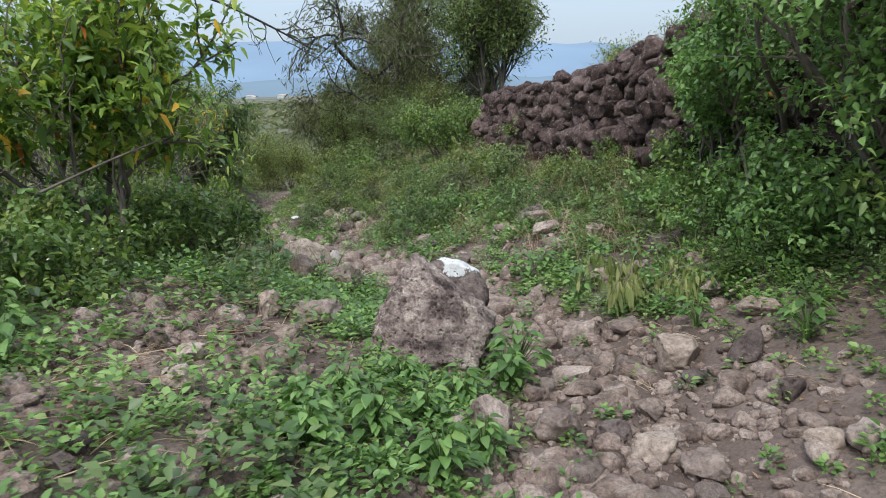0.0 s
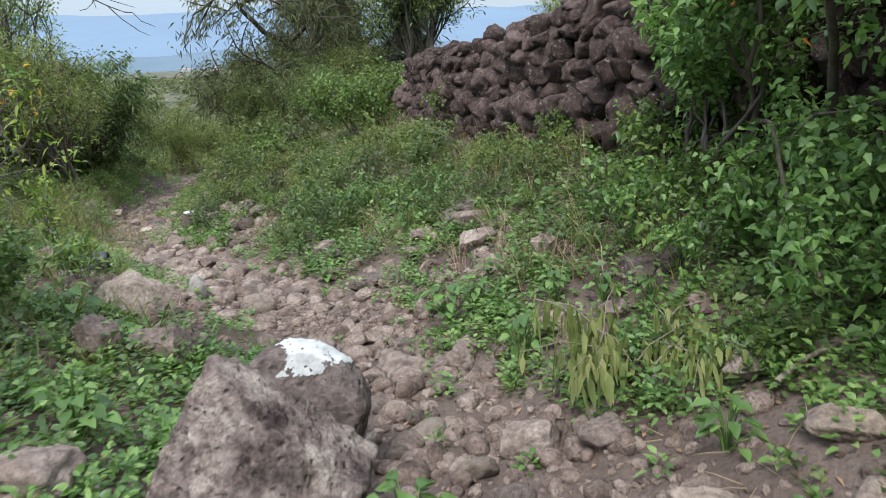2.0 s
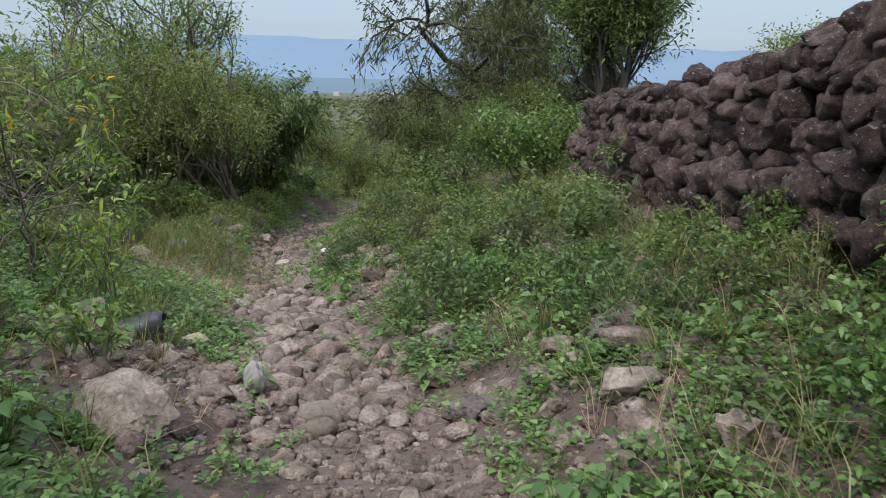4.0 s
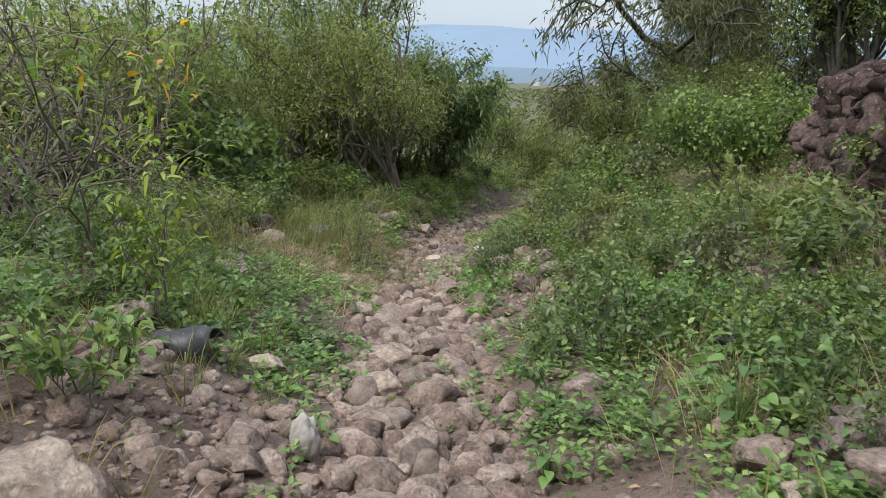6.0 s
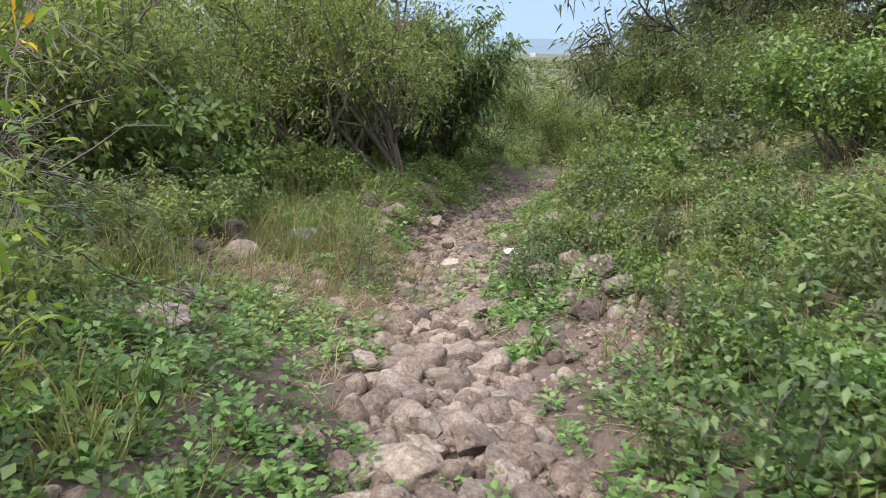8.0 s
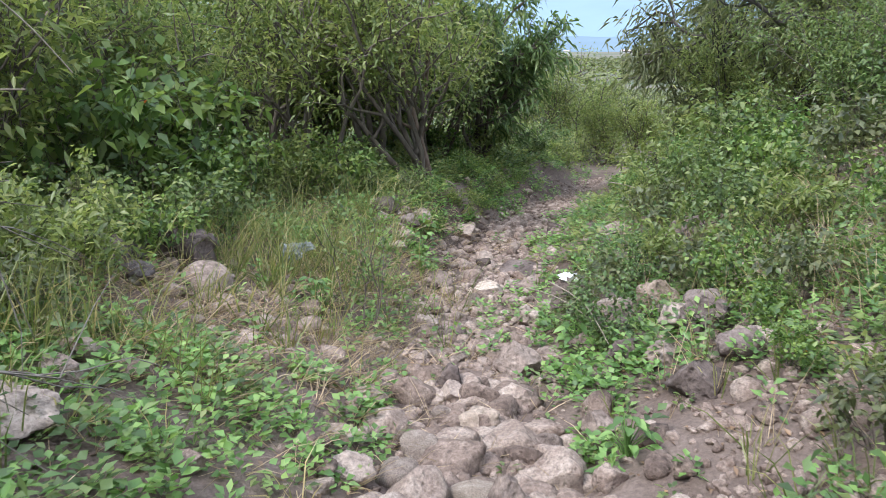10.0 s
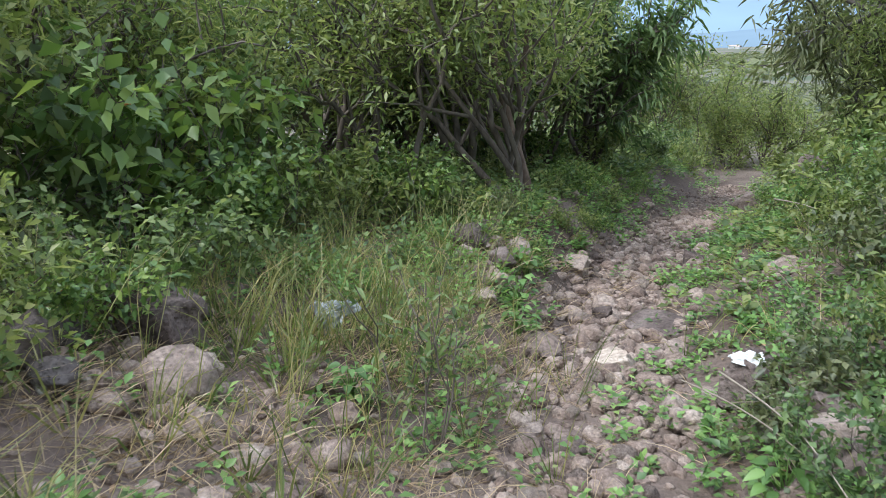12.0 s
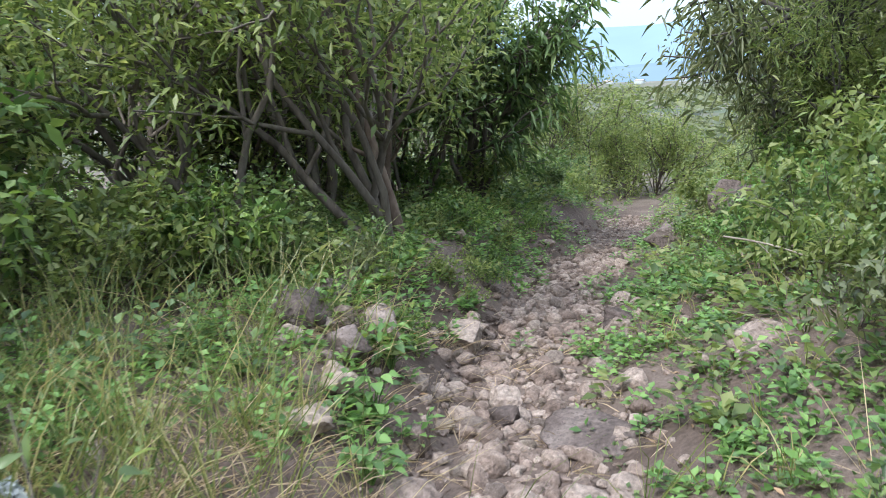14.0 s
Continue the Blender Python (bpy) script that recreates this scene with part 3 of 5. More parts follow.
for n_, (x_, y_, h_, lean_) in enumerate(((-6.7, 17.0, 3.6, 0.9), (-7.9, 17.6, 3.8, -0.8))):
    bush("slender_tree", 35 + n_, x_, y_, h_, 0.8, stems=2, fork=(4, 4), leaves=3000, leaf=(0.09, 0.030), material=FEATHER, bark=BARK, radius=0.036, scatter=0.12, up=0.2, wander=0.3, category="tree",
         label="slender grey-barked tree with sparse leaves", lean=(lean_, 0))
bush("sapling", 29, -2.55, 8.95, 0.85, 0.3, stems=4, fork=(4,), leaves=260, leaf=(0.085, 0.024), material=LANCE, fine=True, radius=0.008, scatter=0.03, label="slim sapling with yellow-green leaves", category="sapling")
bush("sapling", 30, -1.9, 7.9, 0.5, 0.25, stems=4, fork=(4,), leaves=220, leaf=(0.075, 0.03), material=BRIGHT, fine=True, radius=0.006, scatter=0.03, label="small bright green sapling among rocks", category="sapling")
bush("sapling", 31, -3.9, 13.6, 1.0, 0.4, stems=5, fork=(4,), leaves=300, leaf=(0.06, 0.02), material=SHRUB, fine=True, radius=0.007, scatter=0.04, label="thin upright sapling in the grass", category="sapling")

# thicket: plants that close the left side, and scrub behind the wall
THICKET = bush("thicket_bush", 41, -8.9, 15.8, 2.6, 1.7, stems=9, fork=(5, 5), leaves=10000, leaf=(0.10, 0.042), material=SHRUB, radius=0.035, sides=4, scatter=0.13, splay=1.1,
               label="dense green bush of the thicket", group="thicket bushes")
THICKET_PALE = bush("thicket_bush", 42, -9.9, 13.8, 2.4, 1.9, stems=9, fork=(5, 5), leaves=10500, leaf=(0.10, 0.034), material=FEATHER, radius=0.035, sides=4, scatter=0.13, splay=1.1,
                    label="light green feathery bush of the thicket", group="thicket bushes")
THICKET_DARK = bush("thicket_bush", 43, -9.2, 21.2, 2.7, 1.7, stems=9, fork=(5, 5), leaves=9000, leaf=(0.12, 0.06), material=DARKLEAF, radius=0.035, sides=4, scatter=0.14, splay=1.1,
                    label="dark green broad-leaved bush of the thicket", group="thicket bushes")


def again(ob, x, y, size, turn, drop=0.05):
    return copy_thing(ob, pose(x, y, float(ground_z(x, y)) - drop, 0, 0, turn) @ Matrix.Scale(size, 4))


again(THICKET, -10.2, 16.4, 1.1, 130)
again(THICKET, -7.4, 21.5, 1.1, 200)
again(THICKET_PALE, -8.0, 13.2, 1.25, 20)
again(THICKET, -9.6, 25.5, 1.2, 75)
again(THICKET_PALE, -9.2, 20.5, 1.1, 150)
again(THICKET_PALE, -11.5, 21.0, 1.4, 250)
again(THICKET_PALE, -8.6, 29.0, 1.0, 10)
again(THICKET_PALE, -1.6, 30.0, 1.1, 90)
again(THICKET_PALE, -0.6, 21.5, 0.8, 190)
again(THICKET, -11.2, 18.6, 1.2, 100)
again(THICKET_DARK, -4.2, 5.3, 0.7, 100)
again(THICKET_PALE, 3.5, 13.8, 0.62, 20)
again(THICKET_PALE, 4.6, 10.2, 0.9, 200)
again(THICKET_DARK, 3.6, 3.4, 0.95, 40)

again(THICKET, -0.9, 17.6, 0.5, 220)
# low shrubs on both banks
LOW = [
    bush("low_shrub", 51, 0.9, 10.8, 0.62, 0.42, stems=7, fork=(3, 3), leaves=1000, leaf=(0.062, 0.036), material=SHRUB, radius=0.007, sides=3, scatter=0.035, label="low bushy green shrub on the bank", group="bank shrubs"),
    bush("low_shrub", 52, -0.3, 10.3, 0.66, 0.48, stems=7, fork=(3, 3), leaves=1050, leaf=(0.058, 0.033), material=DARKLEAF, radius=0.007, sides=3, scatter=0.035, label="low dark green shrub beside the trail", group="bank shrubs"),
    bush("low_shrub", 53, 0.4, 12.2, 0.7, 0.5, stems=8, fork=(3, 3), leaves=900, leaf=(0.08, 0.032), material=FEATHER, bark=BARK, radius=0.006, sides=3, scatter=0.04, label="low feathery shrub with dry stems", group="bank shrubs"),
    bush("low_shrub", 54, 1.35, 12.6, 0.55, 0.45, stems=7, fork=(3, 3), leaves=900, leaf=(0.060, 0.037), material=BRIGHT, radius=0.007, sides=3, scatter=0.035, label="low bright green leafy shrub", group="bank shrubs",
         accents=((2, ORANGE, "orange withered leaves"),)),
    bush("low_shrub", 55, 0.2, 11.4, 0.5, 0.4, stems=8, fork=(3, 3), leaves=600, leaf=(0.07, 0.034), material=GREYLEAF, bark=BARK, radius=0.006, sides=3, scatter=0.04, label="straggly grey-green shrub with bare twigs", group="bank shrubs"),
]

NEAR = [
    bush("leafy_shrub", 56, 2.2, 5.0, 0.62, 0.45, stems=8, fork=(3, 3), leaves=1100, leaf=(0.056, 0.032), material=HERB, radius=0.006, sides=3, scatter=0.04, fine=True, label="bushy green shrub under the tall bush", group="leafy shrubs"),
    bush("leafy_shrub", 57, -2.3, 4.5, 0.6, 0.45, stems=8, fork=(3, 3), leaves=950, leaf=(0.060, 0.034), material=BRIGHT, radius=0.006, sides=3, scatter=0.04, fine=True, label="bushy bright green shrub beside the rubble", group="leafy shrubs"),
]


def sow_shrubs(seed, count, spots, sizes, taken, gap=0.42, kinds=(0, 1, 2, 3, 4)):
    r = np.random.default_rng(seed)
    made = tries = 0
    while made < count and tries < count * 40:
        tries += 1
        y = r.uniform(*spots[0])
        x = float(trail_x(y)) + r.uniform(*spots[1])
        if 11.2 < y < 18.5 and 0 < x - float(trail_x(y)) < (1.6 if y < 14.6 else 1.9):
            continue
        if 7.5 < y < 10.4 and 0 < x - float(trail_x(y)) < 1.75:
            continue
        if any((x - a) ** 2 + (y - b) ** 2 < gap * gap for a, b in taken):
            continue
        taken.append((x, y))
        again(LOW[kinds[int(r.integers(len(kinds)))]], x, y, r.uniform(*sizes), r.uniform(0, 360), 0.04)
        made += 1


TAKEN = [(0.9, 10.8), (-0.3, 10.3), (0.4, 12.2), (1.35, 12.6), (0.2, 11.4)]
sow_shrubs(61, 27, ((8.8, 15.5), (0.95, 2.9)), (0.42, 0.82), TAKEN, 0.44, (0, 1, 2, 3, 3))
sow_shrubs(62, 10, ((6.4, 9.0), (1.9, 2.9)), (0.35, 0.6), TAKEN)
sow_shrubs(63, 14, ((15.5, 24.0), (1.0, 4.0)), (0.8, 1.5), TAKEN, 0.8)
sow_shrubs(64, 26, ((5.8, 14.0), (-4.4, -2.0)), (0.6, 1.1), TAKEN)
sow_shrubs(69, 24, ((13.8, 18.5), (-4.4, -2.2)), (0.55, 1.0), TAKEN, 0.45, (2, 3, 0))
sow_shrubs(65, 9, ((16.8, 20.0), (-2.6, -0.9)), (0.5, 0.9), TAKEN)
sow_shrubs(66, 14, ((2.4, 6.5), (-4.0, -2.5)), (0.6, 1.1), TAKEN)
sow_shrubs(70, 12, ((16.5, 23.0), (-1.1, -0.5)), (0.35, 0.6), TAKEN, 0.4, (2, 3))
sow_shrubs(67, 10, ((20.0, 27.0), (-3.0, -0.7)), (0.9, 1.6), TAKEN, 0.7)
for x_, y_, s_, k_ in ((2.3, 5.7, 1.1, 0), (2.15, 6.3, 0.9, 1), (2.45, 4.5, 1.1, 0), (1.95, 6.9, 0.9, 0), (2.25, 7.4, 1.0, 1), (2.55, 3.9, 1.1, 1), (2.4, 3.2, 1.0, 0), (2.6, 5.2, 1.2, 0), (-1.95, 5.4, 0.9, 1), (-2.6, 4.7, 1.2, 0), (-1.8, 6.1, 0.9, 1), (-2.3, 5.9, 1.1, 0), (-2.2, 3.6, 0.9, 1), (2.0, 5.95, 0.7, 0)):
    again(NEAR[k_], x_, y_, s_, 97 * s_ * (k_ + 2))
for x_, y_, s_, k_ in ((-2.62, 14.25, 0.65, 4), (-2.35, 13.9, 0.7, 1), (-2.5, 14.9, 0.7, 1), (-2.55, 14.55, 0.75, 4), (-2.2, 15.0, 0.8, 2), (-2.5, 16.3, 0.95, 4), (-1.95, 15.7, 1.0, 0), (-1.9, 14.5, 0.8, 4), (-2.75, 17.2, 0.8, 2), (-1.7, 16.6, 1.1, 3), (-1.45, 15.1, 0.9, 2), (-1.3, 13.9, 0.8, 4), (-0.95, 12.3, 0.7, 4), (-0.6, 11.7, 0.75, 1), (-3.0, 18.6, 0.8, 3), (-3.4, 19.9, 0.7, 0)):
    again(LOW[k_], x_, y_, s_, 61 * s_ * (k_ + 3))
for x_, y_, s_, k_ in ((-5.4, 13.3, 1.0, 0), (-6.9, 17.2, 1.3, 3), (-6.5, 16.0, 1.3, 2), (-7.3, 15.9, 1.6, 3), (-6.1, 16.9, 1.1, 0), (-6.2, 14.6, 1.4, 3), (-7.2, 14.8, 2.2, 3), (-6.5, 13.9, 2.3, 3), (-6.9, 13.2, 2.2, 0), (-6.2, 16.5, 1.2, 3)):
    again(LOW[k_], x_, y_, s_, 83 * s_ * (k_ + 2))
for x_, y_, s_, k_ in ((-3.95, 20.7, 0.6, 1), (-3.4, 19.6, 0.7, 0), (-2.9, 18.3, 0.7, 1), (-2.5, 19.4, 0.95, 0), (-2.2, 18.2, 0.9, 1), (-3.0, 20.8, 0.95, 0), (-2.3, 20.6, 1.1, 1), (-1.8, 19.2, 1.1, 0), (0.1, 10.75, 0.75, 0), (-0.35, 11.2, 0.7, 1)):
    again(NEAR[k_], x_, y_, s_, 71 * s_ * (k_ + 2))
sow_shrubs(68, 3, ((2.6, 6.0), (1.15, 1.9)), (0.35, 0.55), TAKEN, 0.35)


# ---------------------------------------------------------------- herbs and grass, too many to count
def sow(seed, n, box, chance):
    """Seats for small plants: drawn over a stretch of ground, kept with a chance."""
    r = np.random.default_rng(seed)
    x, y = r.uniform(box[0], box[1], n), r.uniform(box[2], box[3], n)
    keep = r.uniform(0, 1, n) < chance(x, y)
    return r, x[keep], y[keep]


def edge(x, y):
    """Distance from the trail's middle, its border ragged."""
    return np.abs(x - trail_x(y)) + 0.32 * value_noise(x * 1.7, y * 1.7, 11) + 0.2 * value_noise(x * 5, y * 5, 12)


def island(x, y, cx, cy, rx, ry):
    return np.exp(-((x - cx) / rx) ** 2 - ((y - cy) / ry) ** 2)


def rubble(x, y):
    """Where bare stones lie beside the trail."""
    a = island(x, y, -1.35, 3.6, 0.75, 1.6) + island(x, y, -1.6, 8.1, 0.8, 1.0) + island(x, y, 0.9, 7.6, 0.5, 0.6) + island(x, y, -4.6, 13.0, 0.7, 0.6) + island(x, y, 1.3, 3.6, 0.35, 1.3) + island(x, y, -1.3, 12.6, 0.5, 0.7)
    return np.clip(a * 1.1, 0, 1)


def herb_chance(x, y):
    e = edge(x, y) * np.interp(y, [14.5, 17.5], [1.0, 1.5])
    on = np.clip((e - 0.42) * 4, 0.015, 1)
    patch = np.clip(0.42 + 2.3 * value_noise(x * 1.3, y * 1.3, 21), 0.12, 1) * (1 - 0.25 * island(x, y, 1.5, 5.6, 0.55, 1.3))
    return np.clip(on * patch * (1 - 0.82 * rubble(x, y)) + 0.9 * island(x, y, -0.25, 3.1, 0.45, 0.9) + 0.7 * island(x, y, -2.85, 15.3, 0.55, 1.4) + 0.8 * island(x, y, -0.6, 10.6, 0.5, 0.8) + 0.0 + 0.8 * island(x, y, -2.35, 9.95, 0.5, 0.6), 0, 1)


def herbs(name, seed, n, box, leaves, tall, leaf, material, label, chance=herb_chance, fine=True, droop=0.25):
    r, x, y = sow(seed, n, box, chance)
    m = len(x)
    h = tall * r.uniform(0.35, 1.3, m) * (0.8 + 0.7 * value_noise(x * 0.9, y * 0.9, 31))
    z = ground_z(x, y)
    lean = r.normal(0, 0.25, (m, 2))
    k = leaves
    s = (np.arange(k)[None] + r.uniform(0, 1, (m, k))) / k
    a = r.uniform(0, 6.28, (m, 1)) + np.arange(k)[None] * 2.4 + r.normal(0, 0.3, (m, k))
    out = 0.02 + 0.25 * h[:, None] * (1 - s) * r.uniform(0, 1, (m, k))
    px = x[:, None] + lean[:, :1] * h[:, None] * s + np.cos(a) * out
    py = y[:, None] + lean[:, 1:] * h[:, None] * s + np.sin(a) * out
    pz = z[:, None] + h[:, None] * (0.12 + 0.88 * s)
    p = np.stack([px, py, pz], -1).reshape(-1, 3)
    w = unit(np.stack([np.cos(a), np.sin(a), 0.25 + 0.5 * s], -1).reshape(-1, 3) + r.normal(0, 0.2, (m * k, 3)))
    v, f = blades(r, p, w, *leaf, droop=droop, fine=fine, facing=1.5)
    return tagged(new(name, mesh_np(name, v, f, material)), label, "herbs", kind="stuff")


herbs("herbs_near", 71, 7500, (-3.2, 3.0, 1.4, 8.5), 15, 0.14, (0.050, 0.027), HERB, "low bright green broad-leaved herbs on the ground")
herbs("herbs_far", 72, 13000, (-7.0, 3.2, 8.0, 23.0), 13, 0.16, (0.060, 0.036), HERB, "low green herbs along the trail's edges", fine=False)
herbs("herb_sprouts", 73, 12000, (-7.0, 3.6, 1.2, 20.0), 10, 0.11, (0.048, 0.025), SHRUB, "small creeping green weeds", fine=False)
herbs("dark_herbs", 74, 6500, (-7.0, 3.6, 2.0, 21.0), 14, 0.27, (0.070, 0.040), DARKLEAF, "dark green weeds on the banks", fine=False,
      chance=lambda x, y: herb_chance(x, y) * np.clip((edge(x, y) - 0.9) * 1.2, 0, 1))
herbs("bank_sprouts", 76, 5200, (-8.0, -4.5, 14.0, 26.0), 12, 0.24, (0.075, 0.040), BRIGHT, "small bright weeds on the earth bank", fine=False, chance=lambda x, y: np.clip((trail_x(y) - x - 0.5) * 3, 0, 0.8) * np.clip(0.35 + 2.4 * value_noise(x * 1.4, y * 1.4, 49), 0, 1) * np.clip((y - 15.2) / 1.5, 0, 1))
herbs("trail_end_weeds", 77, 1500, (-8.0, -3.4, 19.0, 31.0), 12, 0.14, (0.06, 0.034), HERB, "low weeds closing over the lower trail", fine=False,
      chance=lambda x, y: np.clip(0.35 + 2.2 * value_noise(x * 1.9, y * 1.9, 47), 0, 0.9) * np.clip(np.abs(x - trail_x(y)) * 3 - 0.25, 0, 1))
herbs("far_herbs", 75, 5000, (-12.0, 5.0, 16.0, 44.0), 12, 0.32, (0.10, 0.05), FEATHER, "pale green weeds on the lower slope", fine=False,
      chance=lambda x, y: np.clip((edge(x, y) - 0.45) * 3, 0, 1))


def grass(name, seed, n, box, blades_each, tall, material, label, chance, flat=0.35, wide=0.006):
    """Tufts of bent blades."""
    r, x, y = sow(seed, n, box, chance)
    m, k = len(x), blades_each
    z = ground_z(x, y)
    a = r.uniform(0, 6.28, m * k)
    b = np.stack([np.repeat(x, k), np.repeat(y, k), np.repeat(z, k)], -1) + np.stack([np.cos(a), np.sin(a), 0 * a], -1) * r.uniform(0, 0.05, (m * k, 1))
    L = tall * r.uniform(0.4, 1.3, (m * k, 1))
    w = unit(np.stack([np.cos(a) * flat, np.sin(a) * flat, np.ones(m * k)], -1) + r.normal(0, 0.2, (m * k, 3)))
    bend = np.stack([np.cos(a), np.sin(a), -0.6 + 0 * a], -1) * r.uniform(0.05, 0.6, (m * k, 1))
    s = unit(np.cross(w, r.normal(0, 1, (m * k, 3)))) * wide * 0.5
    mid, tip = b + w * L * 0.55 + bend * L * 0.15, b + w * L * 0.9 + bend * L * 0.6
    v = np.stack([b - s, b + s, mid + s * 0.8, mid - s * 0.8, tip], 1).reshape(-1, 3)
    f = (np.arange(m * k)[:, None, None] * 5 + np.array([[0, 1, 2], [0, 2, 3], [3, 2, 4]])[None]).reshape(-1, 3)
    return tagged(new(name, mesh_np(name, v, f, material)), label, "grass", kind="stuff")


def litter(name, seed, n, box, leaf, material, label, chance):
    """Dead leaves and chips lying flat on the soil."""
    r, x, y = sow(seed, n, box, chance)
    a = r.uniform(0, 6.28, len(x))
    p = np.stack([x, y, ground_z(x, y) + 0.012], -1)
    v, f = blades(r, p, np.stack([np.cos(a), np.sin(a), r.normal(0.05, 0.2, len(x))], -1), *leaf, droop=0.1, fold=0.5, facing=2.0)
    return tagged(new(name, mesh_np(name, v, f, material)), label, "leaf litter", kind="stuff")


DEADLEAF = leaf_material("dead_leaf", [(0.07, 0.045, 0.03), (0.16, 0.105, 0.065), (0.30, 0.21, 0.13)], glow=0.1)
litter("leaf_litter", 98, 15000, (-6.5, 3.0, 1.2, 20.0), (0.045, 0.018), DEADLEAF, "brown dead leaves lying on the soil", lambda x, y: np.clip(0.25 + 0.8 * (edge(x, y) - 0.3), 0.1, 0.8))
grass("fallen_stalks", 99, 2600, (-6.0, 2.6, 2.0, 18.0), 3, 0.24, STRAW, "thin dry stalks scattered on the ground", lambda x, y: np.clip(0.2 + 0.7 * (edge(x, y) - 0.4), 0.05, 0.6), flat=4.0, wide=0.004)


def meadow(x, y):
    left = np.clip((trail_x(y) - x - 0.9) * 2, 0, 1) * np.clip((y - 7) / 4, 0.1, 1)
    return np.clip((0.35 + 1.6 * value_noise(x * 1.1, y * 1.1, 41)) * left * (1 - 0.7 * rubble(x, y)), 0, 1)


grass("grass", 81, 4200, (-7.5, 0.0, 5.0, 18.0), 10, 0.36, GRASS, "green and dry grass tufts on the bank", lambda x, y: meadow(x, y) * np.clip(0.5 + 3.0 * value_noise(x * 2.3, y * 2.3, 43), 0, 1), wide=0.009)
grass("bank_grass", 82, 3600, (-5.0, 3.2, 5.0, 24.0), 8, 0.30, GRASS, "scattered grass tufts between shrubs", lambda x, y: 0.8 * np.clip((edge(x, y) - 0.7), 0, 1))
grass("bank_straw", 90, 5000, (-3.5, 3.0, 6.5, 16.0), 6, 0.42, STRAW, "dry standing stalks between the shrubs", lambda x, y: 0.7 * np.clip((x - trail_x(y) - 0.9), 0, 1) * np.clip(0.5 + 1.6 * value_noise(x, y, 61), 0, 1), wide=0.004)
grass("dry_grass", 83, 4200, (-6.8, -2.0, 9.0, 18.0), 10, 0.23, STRAW, "flattened dry straw on the bank", lambda x, y: np.clip(island(x, y, -3.9, 12.4, 0.9, 1.0) + island(x, y, -4.4, 14.4, 0.6, 0.7) + 0.7 * island(x, y, -5.2, 13.0, 0.7, 0.8) + 0.5 * island(x, y, -4.9, 16.0, 0.6, 1.2) + 0.12 * meadow(x, y), 0, 1), flat=1.6, wide=0.004)
grass("dry_twigs", 84, 420, (-2.6, -0.8, 2.0, 5.0), 8, 0.28, STRAW, "dry stalks lying on the rubble", lambda x, y: 0.6 * island(x, y, -1.55, 2.8, 0.5, 0.6) + 0.2 * island(x, y, -1.5, 4.2, 0.4, 0.8), flat=5.0, wide=0.005)
grass("needle_litter", 85, 200, (-4.6, -3.2, 15.8, 17.2), 9, 0.16, STRAW, "brown dry needles on the stones", lambda x, y: island(x, y, -3.85, 16.45, 0.3, 0.3), flat=6.0, wide=0.006)
grass("tall_grass", 86, 1900, (-6.8, -3.2, 10.8, 17.0), 8, 0.62, GRASS, "tall green and yellow grass on the bank", lambda x, y: np.clip(0.8 * island(x, y, -4.8, 14.1, 0.8, 0.8) + 0.4 * island(x, y, -5.4, 15.8, 0.6, 0.9) + 0.3 * island(x, y, -4.0, 11.4, 0.6, 0.6), 0, 1), wide=0.005)
herbs("white_blossoms", 87, 90, (-3.4, -1.8, 3.0, 6.5), 3, 0.5, (0.022, 0.02), BLOSSOM, "tiny white blossoms in the shrubs", fine=False, chance=lambda x, y: 0.5 + 0 * x)


def beyond(x, y):
    """Ground off the walk, where scrub goes on."""
    inside = (x > -6.8) & (x < 3.2) & (y > 1.5) & (y < 18)
    return np.where(inside, 0.0, np.clip((edge(x, y) - 0.6) * 2, 0, 1) * np.clip(0.75 + 1.2 * value_noise(x * 0.5, y * 0.5, 51), 0.1, 1))


herbs("outer_scrub", 88, 6000, (-22.0, 16.0, -10.0, 40.0), 12, 0.38, (0.13, 0.07), SHRUB, "green scrub on the slopes around the trail", fine=False, chance=beyond)
herbs("outer_weeds", 89, 9000, (-16.0, 10.0, -6.0, 30.0), 8, 0.2, (0.10, 0.055), HERB, "weeds on the slopes around the trail", fine=False, chance=beyond)
herbs("far_scrub", 94, 5200, (-75.0, 40.0, 38.0, 170.0), 12, 1.5, (0.75, 0.42), GREYLEAF, "pale scrub on the plain below the slope", fine=False, chance=lambda x, y: np.clip(0.75 + 1.2 * value_noise(x * 0.1, y * 0.1, 71), 0.1, 1))
herbs("far_thickets", 96, 4500, (-520.0, 220.0, 165.0, 1000.0), 10, 4.0, (3.5, 2.0), GREYLEAF, "hazy thickets on the distant plain", fine=False, chance=lambda x, y: np.clip(0.6 + 1.2 * value_noise(x * 0.02, y * 0.02, 72), 0.1, 1))


